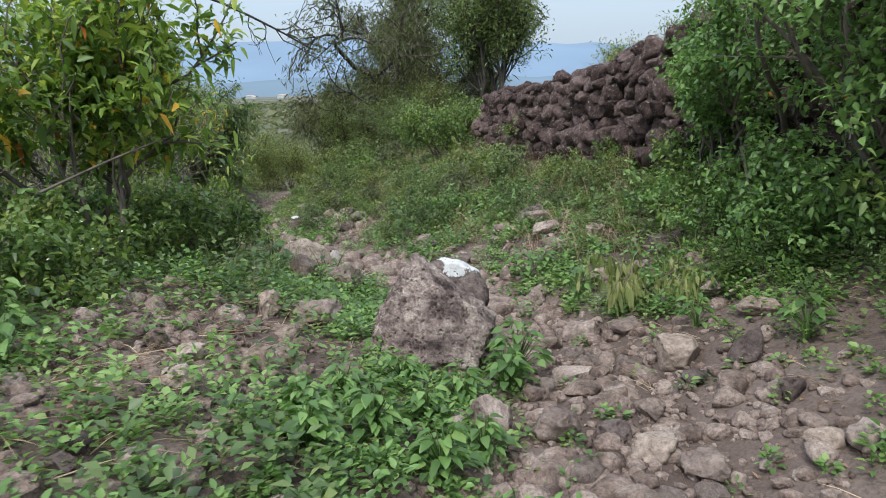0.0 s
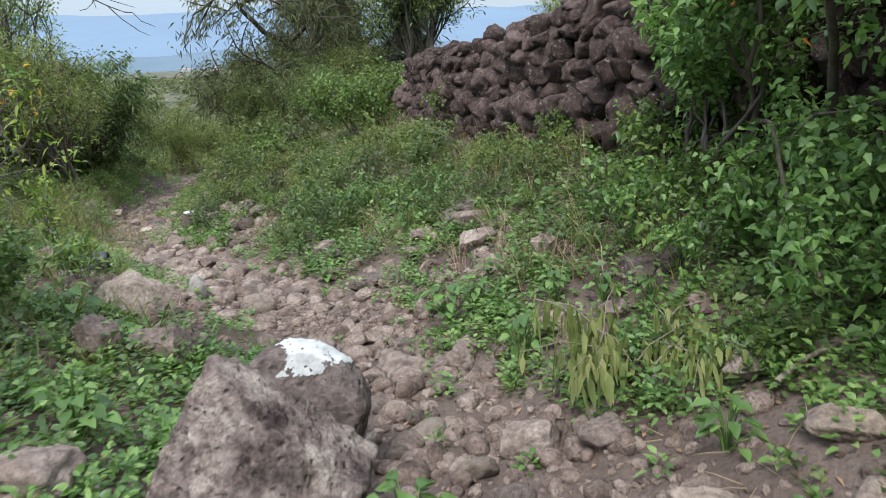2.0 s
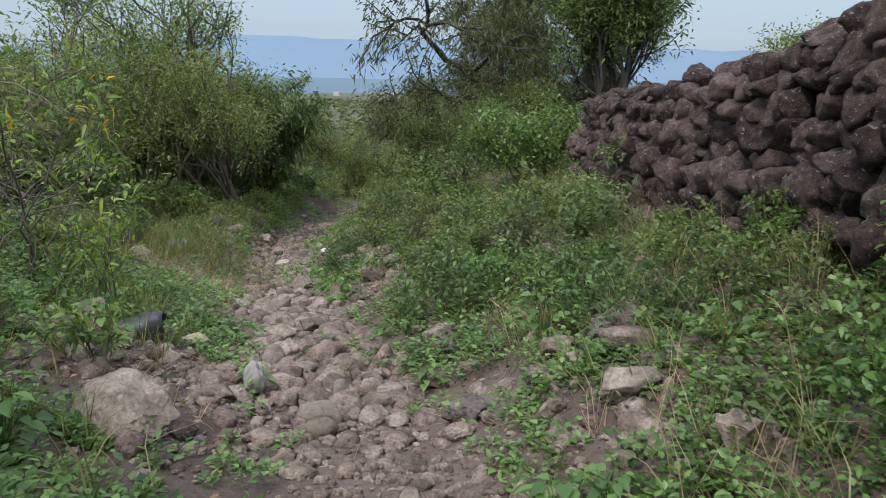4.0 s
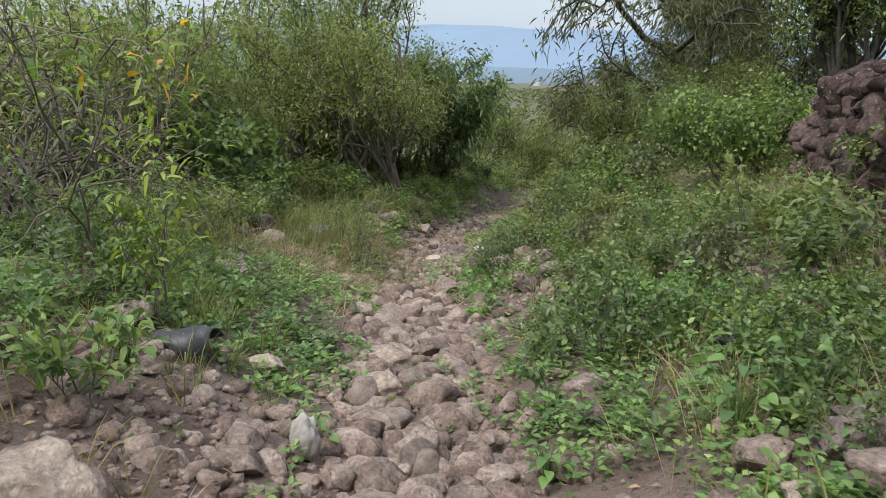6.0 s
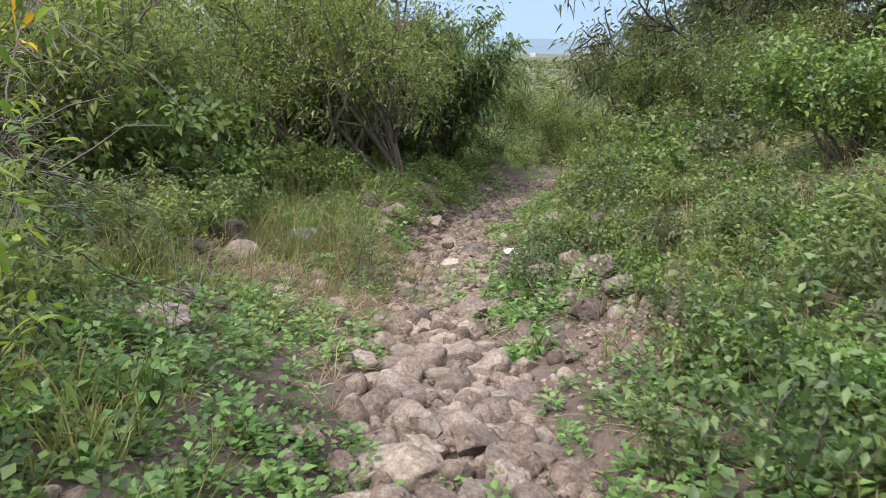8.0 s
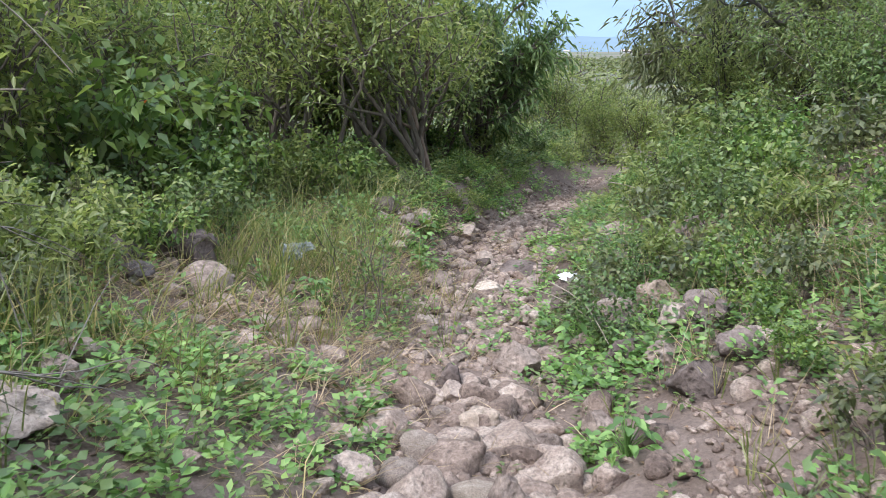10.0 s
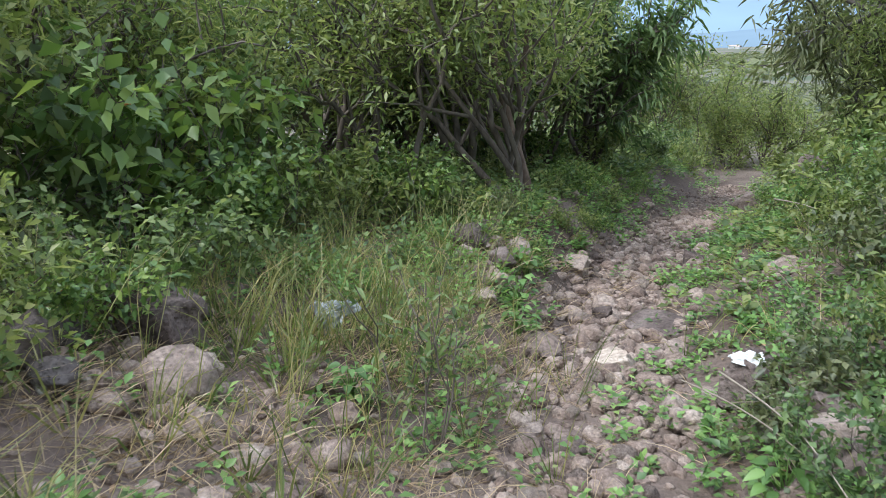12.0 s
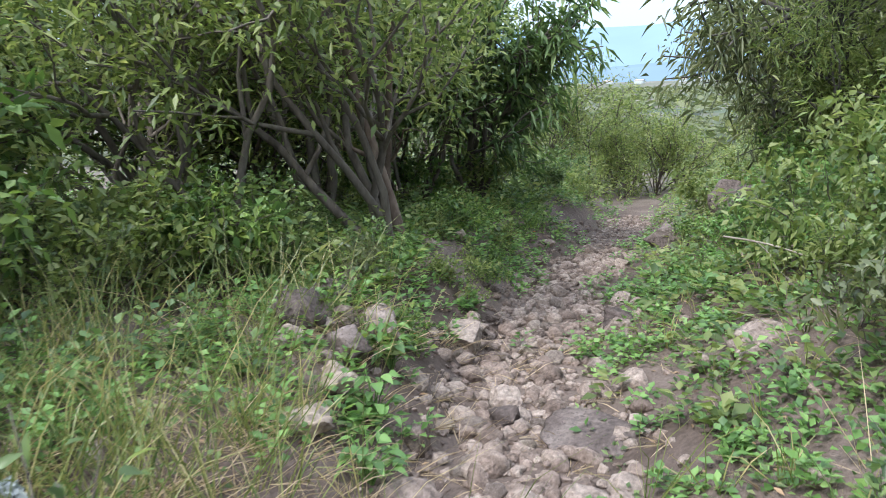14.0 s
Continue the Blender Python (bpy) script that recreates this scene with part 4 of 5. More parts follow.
# ---------------------------------------------------------------- single things
def boulder():
    """A leaning block bounded by worn planes, deeply pitted on its face."""
    c = np.array([0.0, 0.08, 0.28])
    planes = [((-0.97, 0, 0.23), (-0.35, 0, 0.14)), ((-0.86, -0.08, 0.5), (-0.2, 0, 0.42)), ((-0.25, 0.2, 0.95), (-0.09, 0, 0.635)), ((0.66, -0.05, 0.75), (0.12, 0, 0.44)),
              ((0.93, -0.1, 0.30), (0.345, 0, 0.25)), ((0.90, -0.1, -0.43), (0.30, 0, 0.16)), ((0, 0, -1), (0, 0, -0.12)), ((-0.28, -0.82, 0.50), (-0.05, -0.13, 0.33)), ((0.42, -0.80, 0.42), (0.10, -0.15, 0.30)),
              ((-0.75, -0.62, 0.2), (-0.29, -0.12, 0.2)), ((0, 0.98, 0.2), (0, 0.24, 0.2)), ((0.15, -0.88, -0.45), (0.1, -0.23, 0.08))]
    v, f = ICO[6]
    push = np.zeros(len(v))
    for n, q in planes:
        n = unit(np.array(n))
        push += np.maximum(0, v @ n / float(n @ (np.array(q) - c))) ** 64
    v = v * (push ** (-1 / 64))[:, None]
    out = []
    for q in v:
        w = Vector(q)
        far = noise.voronoi(Vector((w.x * 13, w.y * 11, w.z * 7.5 + w.x * 4)) + Vector((noise.noise(w * 9), noise.noise(w * 9 + Vector((5, 5, 5))), 0)) * 0.5)[0][0]
        small = noise.voronoi(w * 27)[0][0]
        big = noise.fractal(w * 4, 0.8, 2.1, 5)
        fine = noise.fractal(w * 18, 0.6, 2.1, 4)
        worn = min(1.0, max(0.0, 0.45 + 1.9 * noise.noise(w * 4.5 + Vector((3, 1, 7)))))
        face = 1.0 if q[1] < -0.05 else 0.35
        dent = face * worn * (0.34 * max(0.0, 1 - far / 0.34) + 0.11 * max(0.0, 1 - small / 0.42))
        out.append(q * (1 + 0.045 * big + 0.045 * fine - dent))
    ob = new("boulder", mesh_np("boulder", np.array(out) + c, f, BOULDER))
    ob.matrix_world = pose(-0.11, 4.42, -0.215, 0, 0, -2) @ Matrix.Scale(1.09, 4)
    return tagged(ob, "large pinkish-grey pitted boulder standing among herbs", "boulder")


boulder()
painted = rock("painted_rock", 301, 0.02, 5.0, (0.48, 0.40, 0.50), DARKROCK, "rounded dark rock with white paint on top", sink=0.1, level=6, rough=0.07, cuts=4, z=-0.12)


def paint_patch():
    me = painted.data
    bm = bmesh.new()
    bm.from_mesh(me)
    bm.normal_update()
    gone = []
    for p in bm.faces:
        c = p.calc_center_median()
        reach = math.hypot((c.x - 0.03) * 0.75, c.y + 0.04) + 0.06 * noise.fractal(c * 11, 0.7, 2, 4)
        if c.z < 0.15 or reach > 0.105 or noise.noise(c * 75) > 0.5:
            gone.append(p)
    for q in bm.verts:
        q.co += q.normal * 0.004
    bmesh.ops.delete(bm, geom=gone, context="FACES")
    pm = bpy.data.meshes.new("paint")
    bm.to_mesh(pm)
    bm.free()
    pm.materials.append(PAINTWHITE)
    part("paint", pm, painted, "flaking white paint")


paint_patch()


def stick(name, pts, radius, material, label, category="branch", twigs=0, seed=1):
    g = Growth(seed)
    k = np.array(pts, float)
    s = np.linspace(0, len(k) - 1, len(k) * 4)
    path = np.stack([np.interp(s, np.arange(len(k)), k[:, i]) for i in range(3)], -1) + g.r.normal(0, radius * 0.5, (len(s), 3))
    soft = np.pad(path, ((3, 3), (0, 0)), mode="edge")
    path[1:-1] = sum(soft[i:i + len(path)] for i in range(7))[1:-1] / 7
    g.tube(path, radius * np.linspace(1, 0.5, len(s)), 7)
    for _ in range(twigs):
        i = int(g.r.integers(len(s) // 4, len(s)))
        g.grow(path[i], unit(path[i] - path[i - 1]) + g.r.normal(0, 0.6, 3), g.r.uniform(0.25, 0.6), radius * 0.4, 1, (3,), 0.0, 0.3)
    return tagged(new(name, g.stems(name, material)), label, category)


stick("broken_branch", [(2.22, 5.2, 0.22), (2.14, 5.4, 0.5), (2.12, 5.55, 0.78), (2.06, 5.5, 0.95)], 0.016, DRYSTEM, "pale broken dead branch leaning in the bush")
stick("crooked_branch", [(2.55, 5.85, 0.75), (2.47, 5.75, 1.15), (2.2, 5.3, 1.35), (1.95, 5.0, 1.5), (1.86, 4.9, 2.1)], 0.026, BARK, "crooked brown stem rising through the leaves")
stick("dead_twig", [(-2.0, 3.55, 0.25), (-2.05, 3.75, 0.55), (-2.12, 3.9, 0.70), (-2.5, 3.9, 0.75)], 0.010, DRYSTEM, "forked pale dead twig over the herbs", twigs=3, seed=4)
stick("fallen_limb", [(-2.25, 4.3, 0.92), (-1.95, 4.7, 1.08), (-1.72, 5.1, 1.18)], 0.009, BARK, "brown bare limb across the leafy shrub")
stick("bare_branch", [(-2.3, 5.6, 2.15), (-1.9, 6.0, 2.2), (-1.5, 6.4, 2.02), (-1.1, 6.8, 1.75)], 0.014, DARKBARK, "dark leafless twiggy branch against the sky", twigs=9, seed=6)
stick("pale_stick", [(-3.4, 17.93, -0.80), (-3.03, 17.56, -0.76), (-2.64, 16.94, -0.80)], 0.007, DRYSTEM, "pale dry stick lying over the herbs", twigs=2, seed=7)
stick("dry_stalk", [(-2.95, 14.5, -0.95), (-2.61, 14.06, -0.88), (-2.43, 13.76, -0.86), (-2.25, 13.5, -0.95)], 0.005, DRYSTEM, "long dry stalk bent over the shrubs")
stick("dry_stalk", [(-3.1, 14.45, -1.0), (-2.71, 14.05, -0.9), (-2.45, 13.85, -0.95)], 0.004, DRYSTEM, "forked dry stalk lying on the herbs", twigs=2, seed=9)
stick("arched_twig", [(-4.95, 10.1, 1.45), (-4.48, 10.6, 1.31), (-4.25, 10.97, 1.14), (-4.05, 11.28, 0.96), (-3.9, 11.5, 0.6)], 0.006, DRYSTEM, "long pale twig arching out of the thicket")
stick("arched_twig", [(-3.6, 8.2, 1.9), (-3.0, 8.0, 1.5), (-2.6, 8.1, 0.8), (-2.4, 8.3, 0.2)], 0.007, BARK, "thin drooping twig of the thorny bush", twigs=4, seed=10)
stick("leaning_trunk", [(-5.8, 18.3, -1.25), (-6.05, 18.3, -0.35), (-6.35, 18.4, 0.5), (-6.5, 18.5, 1.7)], 0.058, REDBARK, "thick reddish-brown leaning trunk in the thicket", "tree", twigs=9, seed=12)
stick("leaning_trunk", [(-7.3, 17.45, -1.1), (-7.2, 17.4, -0.4), (-7.02, 17.4, 0.25), (-7.15, 17.4, 1.4)], 0.05, BARK, "crooked grey-brown trunk in the thicket", "tree", twigs=9, seed=13)
stick("leaning_trunk", [(-6.35, 19.0, -1.25), (-6.3, 18.9, -0.3), (-6.1, 18.8, 0.5), (-6.15, 18.8, 1.6)], 0.045, REDBARK, "brown upright trunk beside the dark bush", "tree", twigs=7, seed=14)
stick("dry_root", [(1.75, 4.75, 0.1), (1.95, 4.85, 0.18), (2.2, 4.85, 0.22)], 0.014, DRYSTEM, "dry brown branch lying under the bush")


def broad_weed(seed, x, y, size, leaves=24, label="broad-leaved bright green weed"):
    """A weed with large heart-shaped leaves on thin stalks."""
    g = Growth(seed)
    r = g.r
    ps, ws = [], []
    for i in range(leaves):
        a = i * 2.4 + r.normal(0, 0.3)
        h = size * (0.35 + 0.65 * (i + 1) / leaves) * r.uniform(0.75, 1.1)
        rad = size * 0.45 * (1.1 - 0.7 * i / leaves) * r.uniform(0.6, 1.1)
        q = np.array([np.cos(a) * rad, np.sin(a) * rad, h])
        g.tube([(0, 0, -0.03), q * np.array([0.35, 0.35, 0.6]), q], [0.004, 0.003, 0.002], 4)
        ps.append(q)
        ws.append((np.cos(a), np.sin(a), 0.05))
    thing = new("broad_leaved_weed")
    thing.location = (x, y, float(ground_z(x, y)) - 0.01)
    tagged(part("stalk", g.stems("stalk", HERB), thing), kind="stuff")
    v, f = blades(r, np.array(ps), unit(np.array(ws)), min(size * 0.29, 0.082), min(size * 0.19, 0.058), droop=0.4, fine=2, facing=1.6)
    part("leaves", mesh_np("leaves", v, f, HERB), thing)
    return tagged(thing, label, "weed", "broad-leaved weeds")


for n_, (x_, y_) in enumerate(((-0.32, 2.95), (-0.12, 3.3), (-0.55, 2.75), (0.05, 3.72), (-0.5, 3.4), (-0.25, 3.75), (-0.05, 2.75), (-0.62, 3.05), (0.12, 3.05))):
    broad_weed(430 + n_, x_, y_, (0.24, 0.19, 0.21)[n_ % 3], 54, "lush bright green herb before the boulder")
broad_weed(401, 1.02, 6.0, 0.30)
broad_weed(440, 1.5, 6.2, 0.22)
broad_weed(441, 1.28, 6.4, 0.2)
broad_weed(442, 1.65, 5.85, 0.2)
broad_weed(402, 0.70, 6.8, 0.32)
broad_weed(403, 0.88, 6.9, 0.24)
broad_weed(404, 0.38, 4.25, 0.34, 46, "tall broad-leaved weed leaning on the boulder")
broad_weed(405, 0.30, 4.0, 0.27, 44, "broad-leaved weed at the boulder's foot")
broad_weed(406, 0.50, 9.05, 0.42, 28, "large-leaved weed at the bank's foot")
broad_weed(407, 0.72, 9.3, 0.36)
broad_weed(408, -0.85, 4.95, 0.30, 28, "broad-leaved weed with orange leaves by the rocks")
broad_weed(409, -1.55, 6.7, 0.34, 28, "broad-leaved weed before the tan rock")
broad_weed(410, -1.35, 8.7, 0.20)
broad_weed(411, -2.2, 8.4, 0.30)
broad_weed(412, 1.5, 4.6, 0.22)
broad_weed(413, 1.85, 3.9, 0.26)
broad_weed(414, -4.55, 15.6, 0.26)
broad_weed(415, -4.35, 15.2, 0.22)
broad_weed(416, -4.75, 16.1, 0.24)
broad_weed(417, -2.55, 13.9, 0.26)
broad_weed(418, -1.9, 12.5, 0.24)
broad_weed(419, -2.75, 9.9, 0.28)
broad_weed(420, -0.25, 8.9, 0.22)
broad_weed(421, 1.45, 8.0, 0.26)
broad_weed(422, -1.75, 2.9, 0.30)
broad_weed(423, -2.0, 3.3, 0.34)
broad_weed(424, -4.35, 13.6, 0.22)


def wilted_clump(x, y):
    g = Growth(501)
    r = g.r
    for i in range(11):
        a = r.uniform(0, 6.28)
        g.grow((r.normal(0, 0.07), r.normal(0, 0.07), 0), (np.cos(a) * 0.45, np.sin(a) * 0.45, 1.0), r.uniform(0.35, 0.6), 0.004, 0, (), -0.35, 0.15)
    thing = new("wilted_plant")
    thing.location = (x, y, float(ground_z(x, y)))
    tagged(part("stalk", g.stems("stalk", DRYSTEM), thing), kind="stuff")
    p, w = g.leaf_seats(230, 0.03)
    v, f = blades(r, p, unit(w * 0.3 + np.array([0, 0, -1.0])), 0.12, 0.032, droop=0.2, fine=True, facing=0.1)
    part("leaves", mesh_np("leaves", v, f, WILTED), thing)
    return tagged(thing, "wilted plant with hanging pale green leaves", "plant")


WILTED = leaf_material("wilted_leaf", [(0.12, 0.18, 0.06), (0.22, 0.28, 0.11), (0.34, 0.36, 0.19)])
wilted_clump(1.42, 5.45)
second = wilted_clump(1.62, 5.2)
second.rotation_euler, second.scale = (0, 0, 2.0), (0.75, 0.75, 0.75)


def plastic(name, seed, x, y, size, lift, material, label, rough=0.6):
    """A crumpled bag."""
    r = np.random.default_rng(seed)
    v, f = lump(r, 5, (1, 1, 1), 16, (0.3, 0.9), rough=rough, grain=2.3)
    ob = new(name, mesh_np(name, v * np.array(size), f, material, smooth=False))
    ob.matrix_world = pose(x, y, float(ground_z(x, y)) + lift, 10, 15, 30)
    return tagged(ob, label, "litter")


BAG = plain("bag_plastic", (0.11, 0.125, 0.135), (0.27, 0.29, 0.305), 0.35, 25.0, 0.5)
SCRAP = plain("white_plastic", (0.5, 0.51, 0.52), (0.7, 0.7, 0.7), 0.4, 25.0, 0.4)
DARKPLASTIC = plain("dark_plastic", (0.022, 0.024, 0.03), (0.055, 0.06, 0.072), 0.5, 18.0, 0.4)
WOOD = plain("grey_driftwood", (0.20, 0.175, 0.165), (0.44, 0.41, 0.39), 0.9, 18.0, 0.7, (1, 1, 0.15))
plastic("plastic_bag", 601, -4.88, 14.1, (0.30, 0.14, 0.30), 0.12, BAG, "torn whitish plastic bag caught in the grass")
rock("rock", 240, -2.88, 14.86, (0.34, 0.28, 0.34), DARKROCK, "dark rough rock with a plastic scrap on top", turn=20)
plastic("plastic_scrap", 602, -2.9, 14.83, (0.17, 0.10, 0.07), 0.25, SCRAP, "crumpled white plastic scrap on a dark rock", rough=0.3)
plastic("plastic_sheet", 604, 0.39, 10.1, (0.20, 0.12, 0.19), 0.07, DARKPLASTIC, "crumpled dark blue-grey plastic sheet on the bank")


def curled_sheet():
    """A scrap of dark plastic pipe, split open."""
    n, m = 22, 10
    a = np.linspace(-2.3, 1.5, n)[None]
    l = np.linspace(-0.16, 0.16, m)[:, None]
    rad = 0.085 + 0.012 * np.sin(l * 22 + a * 2)
    outer = np.stack([l + 0 * a, rad * np.sin(a), rad * np.cos(a)], -1).reshape(-1, 3)
    inner = np.stack([l + 0 * a, (rad - 0.006) * np.sin(a), (rad - 0.006) * np.cos(a)], -1).reshape(-1, 3)
    i = np.arange(n * m).reshape(m, n)
    q = np.stack([i[:-1, :-1], i[:-1, 1:], i[1:, 1:], i[1:, :-1]], -1).reshape(-1, 4)
    ring = np.concatenate([i[0], i[1:, -1], i[-1, -2::-1], i[-2:0:-1, 0]])
    nxt = np.roll(ring, -1)
    rim = np.stack([ring, nxt, nxt + n * m, ring + n * m], -1)
    ob = new("plastic_pipe", mesh_np("plastic_pipe", np.concatenate([outer, inner]), np.concatenate([q, q[:, ::-1] + n * m, rim]), DARKPLASTIC))
    ob.matrix_world = pose(-2.22, 8.85, float(ground_z(-2.22, 8.85)) + 0.08, 0, -8, 15)
    return tagged(ob, "split dark plastic pipe lying among rocks", "litter")


curled_sheet()
drift = rock("driftwood", 603, -1.26, 8.5, (0.15, 0.12, 0.26), WOOD, "bleached grey chunk of weathered wood", sink=0.12, tip=(8, 14), category="wood", cuts=5, rough=0.2)

# rocks that lie about the trail
rock("rock", 100, 0.17, 3.33, (0.24, 0.19, 0.29), ROCK, "pinkish grey weathered rock on the stony trail", turn=-30)
rock("rock", 101, -0.80, 4.48, (0.34, 0.27, 0.21), ROCK, "grey pitted rock half sunk in the soil", turn=17)
rock("rock", 102, -0.90, 3.48, (0.23, 0.18, 0.19), TAN, "ochre-tinged rough rock on the trail", turn=4)
rock("rock", 103, -1.06, 4.42, (0.16, 0.13, 0.21), TAN, "tan pitted rock among pale rubble", turn=-9)
rock("rock", 104, 1.28, 4.24, (0.27, 0.21, 0.24), TAN, "pale tan rock lying at the trail's edge", turn=-22)
rock("rock", 105, 1.55, 3.91, (0.22, 0.18, 0.23), DARKROCK, "blackish rough rock lying in rubble", turn=25)
rock("rock", 106, 0.72, 3.30, (0.18, 0.14, 0.13), DARKROCK, "dark grey lava rock among the herbs", turn=12)
rock("rock", 107, 0.67, 4.17, (0.23, 0.19, 0.14), ROCK, "grey pitted rock half sunk in the soil", turn=-1)
rock("rock", 108, 0.94, 3.52, (0.16, 0.13, 0.16), ROCK, "pale grey angular rock among the rubble", turn=-14)
rock("rock", 109, 1.00, 2.90, (0.22, 0.18, 0.16), ROCK, "pinkish grey weathered rock on the stony trail", turn=-27)
rock("rock", 110, 0.86, 3.09, (0.24, 0.19, 0.13), TAN, "pale tan rock lying at the trail's edge", turn=20)
rock("rock", 111, 0.93, 5.20, (0.36, 0.28, 0.19), ROCK, "pale grey angular rock among the rubble", turn=7)
rock("rock", 112, 1.75, 4.96, (0.25, 0.20, 0.14), ROCK, "pinkish grey weathered rock on the stony trail", turn=-6)
rock("rock", 113, 1.79, 4.39, (0.25, 0.20, 0.13), TAN, "pale tan rock lying at the trail's edge", turn=-19)
rock("rock", 114, 0.46, 3.30, (0.21, 0.17, 0.21), ROCK, "pale grey angular rock among the rubble", turn=28)
rock("rock", 115, 1.47, 2.87, (0.17, 0.13, 0.11), TAN, "tan pitted rock among pale rubble", turn=15)
rock("rock", 116, 1.60, 2.79, (0.18, 0.14, 0.14), ROCK, "grey pitted rock half sunk in the soil", turn=2)
rock("rock", 117, -1.13, 3.02, (0.16, 0.13, 0.12), TAN, "ochre-tinged rough rock on the trail", turn=-11)
rock("rock", 118, -1.22, 2.91, (0.11, 0.09, 0.08), DARKROCK, "dark grey lava rock among the herbs", turn=-24)
rock("rock", 119, -1.14, 2.77, (0.11, 0.09, 0.09), ROCK, "grey pitted rock half sunk in the soil", turn=23)
rock("rock", 120, -1.19, 3.41, (0.14, 0.11, 0.09), TAN, "ochre-tinged rough rock on the trail", turn=10)
rock("rock", 121, -1.47, 3.51, (0.12, 0.10, 0.13), ROCK, "pinkish grey weathered rock on the stony trail", turn=-3)
rock("rock", 122, -1.52, 5.13, (0.17, 0.13, 0.13), ROCK, "grey pitted rock half sunk in the soil", turn=-16)
rock("rock", 123, -1.56, 9.78, (0.36, 0.29, 0.24), TAN, "ochre-tinged rough rock on the trail", turn=-29)
rock("rock", 124, -1.22, 2.33, (0.12, 0.10, 0.08), DARKROCK, "dark grey lava rock among the herbs", turn=18)
rock("rock", 125, -1.21, 2.22, (0.12, 0.09, 0.08), DARKROCK, "dark brown porous rock beside the trail", turn=5)
rock("rock", 126, -1.04, 2.33, (0.14, 0.11, 0.09), ROCK, "pale grey angular rock among the rubble", turn=-8)
rock("rock", 127, -1.21, 2.48, (0.08, 0.06, 0.08), ROCK, "pinkish grey weathered rock on the stony trail", turn=-21)
rock("rock", 128, 1.55, 3.39, (0.14, 0.11, 0.16), DARKROCK, "dark brown porous rock beside the trail", turn=26)
rock("rock", 129, 0.71, 6.19, (0.19, 0.15, 0.21), ROCK, "pale grey angular rock among the rubble", turn=13)
rock("rock", 130, 1.27, 3.87, (0.16, 0.12, 0.10), DARKROCK, "dark grey lava rock among the herbs", turn=0)
rock("rock", 131, 1.18, 5.00, (0.23, 0.18, 0.13), ROCK, "grey pitted rock half sunk in the soil", turn=-13)
rock("rock", 132, -1.35, 7.23, (0.49, 0.39, 0.37), TAN, "ochre-tinged rough rock on the trail", turn=-26)
rock("rock", 133, -1.15, 6.03, (0.25, 0.20, 0.32), ROCK, "pinkish grey weathered rock on the stony trail", turn=21)
rock("rock", 134, -0.86, 6.20, (0.40, 0.32, 0.25), ROCK, "grey pitted rock half sunk in the soil", turn=8)
rock("rock", 135, -0.16, 6.64, (0.32, 0.25, 0.20), ROCK, "pale grey angular rock among the rubble", turn=-5)
rock("rock", 136, 0.40, 6.34, (0.39, 0.31, 0.14), ROCK, "pinkish grey weathered rock on the stony trail", turn=-18)
rock("rock", 137, 0.12, 8.20, (0.28, 0.23, 0.16), DARKROCK, "dark brown porous rock beside the trail", turn=29)
rock("rock", 138, 0.99, 7.77, (0.32, 0.25, 0.22), ROCK, "pale grey angular rock among the rubble", turn=16)
rock("rock", 139, 0.62, 7.91, (0.15, 0.12, 0.13), TAN, "tan pitted rock among pale rubble", turn=3)
rock("rock", 140, 1.36, 7.09, (0.19, 0.15, 0.19), TAN, "pale tan rock lying at the trail's edge", turn=-10)
rock("rock", 141, 1.15, 6.98, (0.18, 0.15, 0.14), ROCK, "pale grey angular rock among the rubble", turn=-23)
rock("rock", 142, 0.76, 6.33, (0.16, 0.13, 0.15), ROCK, "pinkish grey weathered rock on the stony trail", turn=24)
rock("rock", 143, 0.24, 6.86, (0.18, 0.15, 0.13), ROCK, "grey pitted rock half sunk in the soil", turn=11)
rock("rock", 144, 0.54, 7.08, (0.13, 0.10, 0.17), ROCK, "pale grey angular rock among the rubble", turn=-2)
rock("rock", 145, -1.32, 8.16, (0.25, 0.20, 0.13), ROCK, "pinkish grey weathered rock on the stony trail", turn=-15)
rock("rock", 146, 0.94, 8.97, (0.26, 0.21, 0.14), DARKROCK, "dark brown porous rock beside the trail", turn=-28)
rock("rock", 147, -2.54, 14.59, (0.26, 0.21, 0.16), ROCK, "pale grey angular rock among the rubble", turn=19)
rock("rock", 148, 1.84, 6.08, (0.15, 0.12, 0.19), DARKROCK, "dark grey lava rock among the herbs", turn=6)
rock("rock", 149, -2.08, 9.29, (0.28, 0.22, 0.12), TAN, "pale tan rock lying at the trail's edge", turn=-7)
rock("rock", 150, -1.46, 8.33, (0.26, 0.21, 0.14), ROCK, "pale grey angular rock among the rubble", turn=-20)
rock("rock", 151, -0.99, 8.40, (0.17, 0.14, 0.15), ROCK, "pinkish grey weathered rock on the stony trail", turn=27)
rock("rock", 152, -0.90, 9.53, (0.22, 0.18, 0.14), TAN, "pale tan rock lying at the trail's edge", turn=14)
rock("rock", 153, -0.73, 9.29, (0.24, 0.19, 0.15), ROCK, "pale grey angular rock among the rubble", turn=1)
rock("rock", 154, -0.49, 8.55, (0.23, 0.18, 0.14), ROCK, "pinkish grey weathered rock on the stony trail", turn=-12)
rock("rock", 155, 0.52, 8.36, (0.20, 0.16, 0.13), ROCK, "grey pitted rock half sunk in the soil", turn=-25)
rock("rock", 156, 0.75, 8.37, (0.17, 0.13, 0.11), ROCK, "pale grey angular rock among the rubble", turn=22)
rock("rock", 157, 0.91, 8.74, (0.23, 0.18, 0.20), DARKROCK, "dark grey lava rock among the herbs", turn=9)
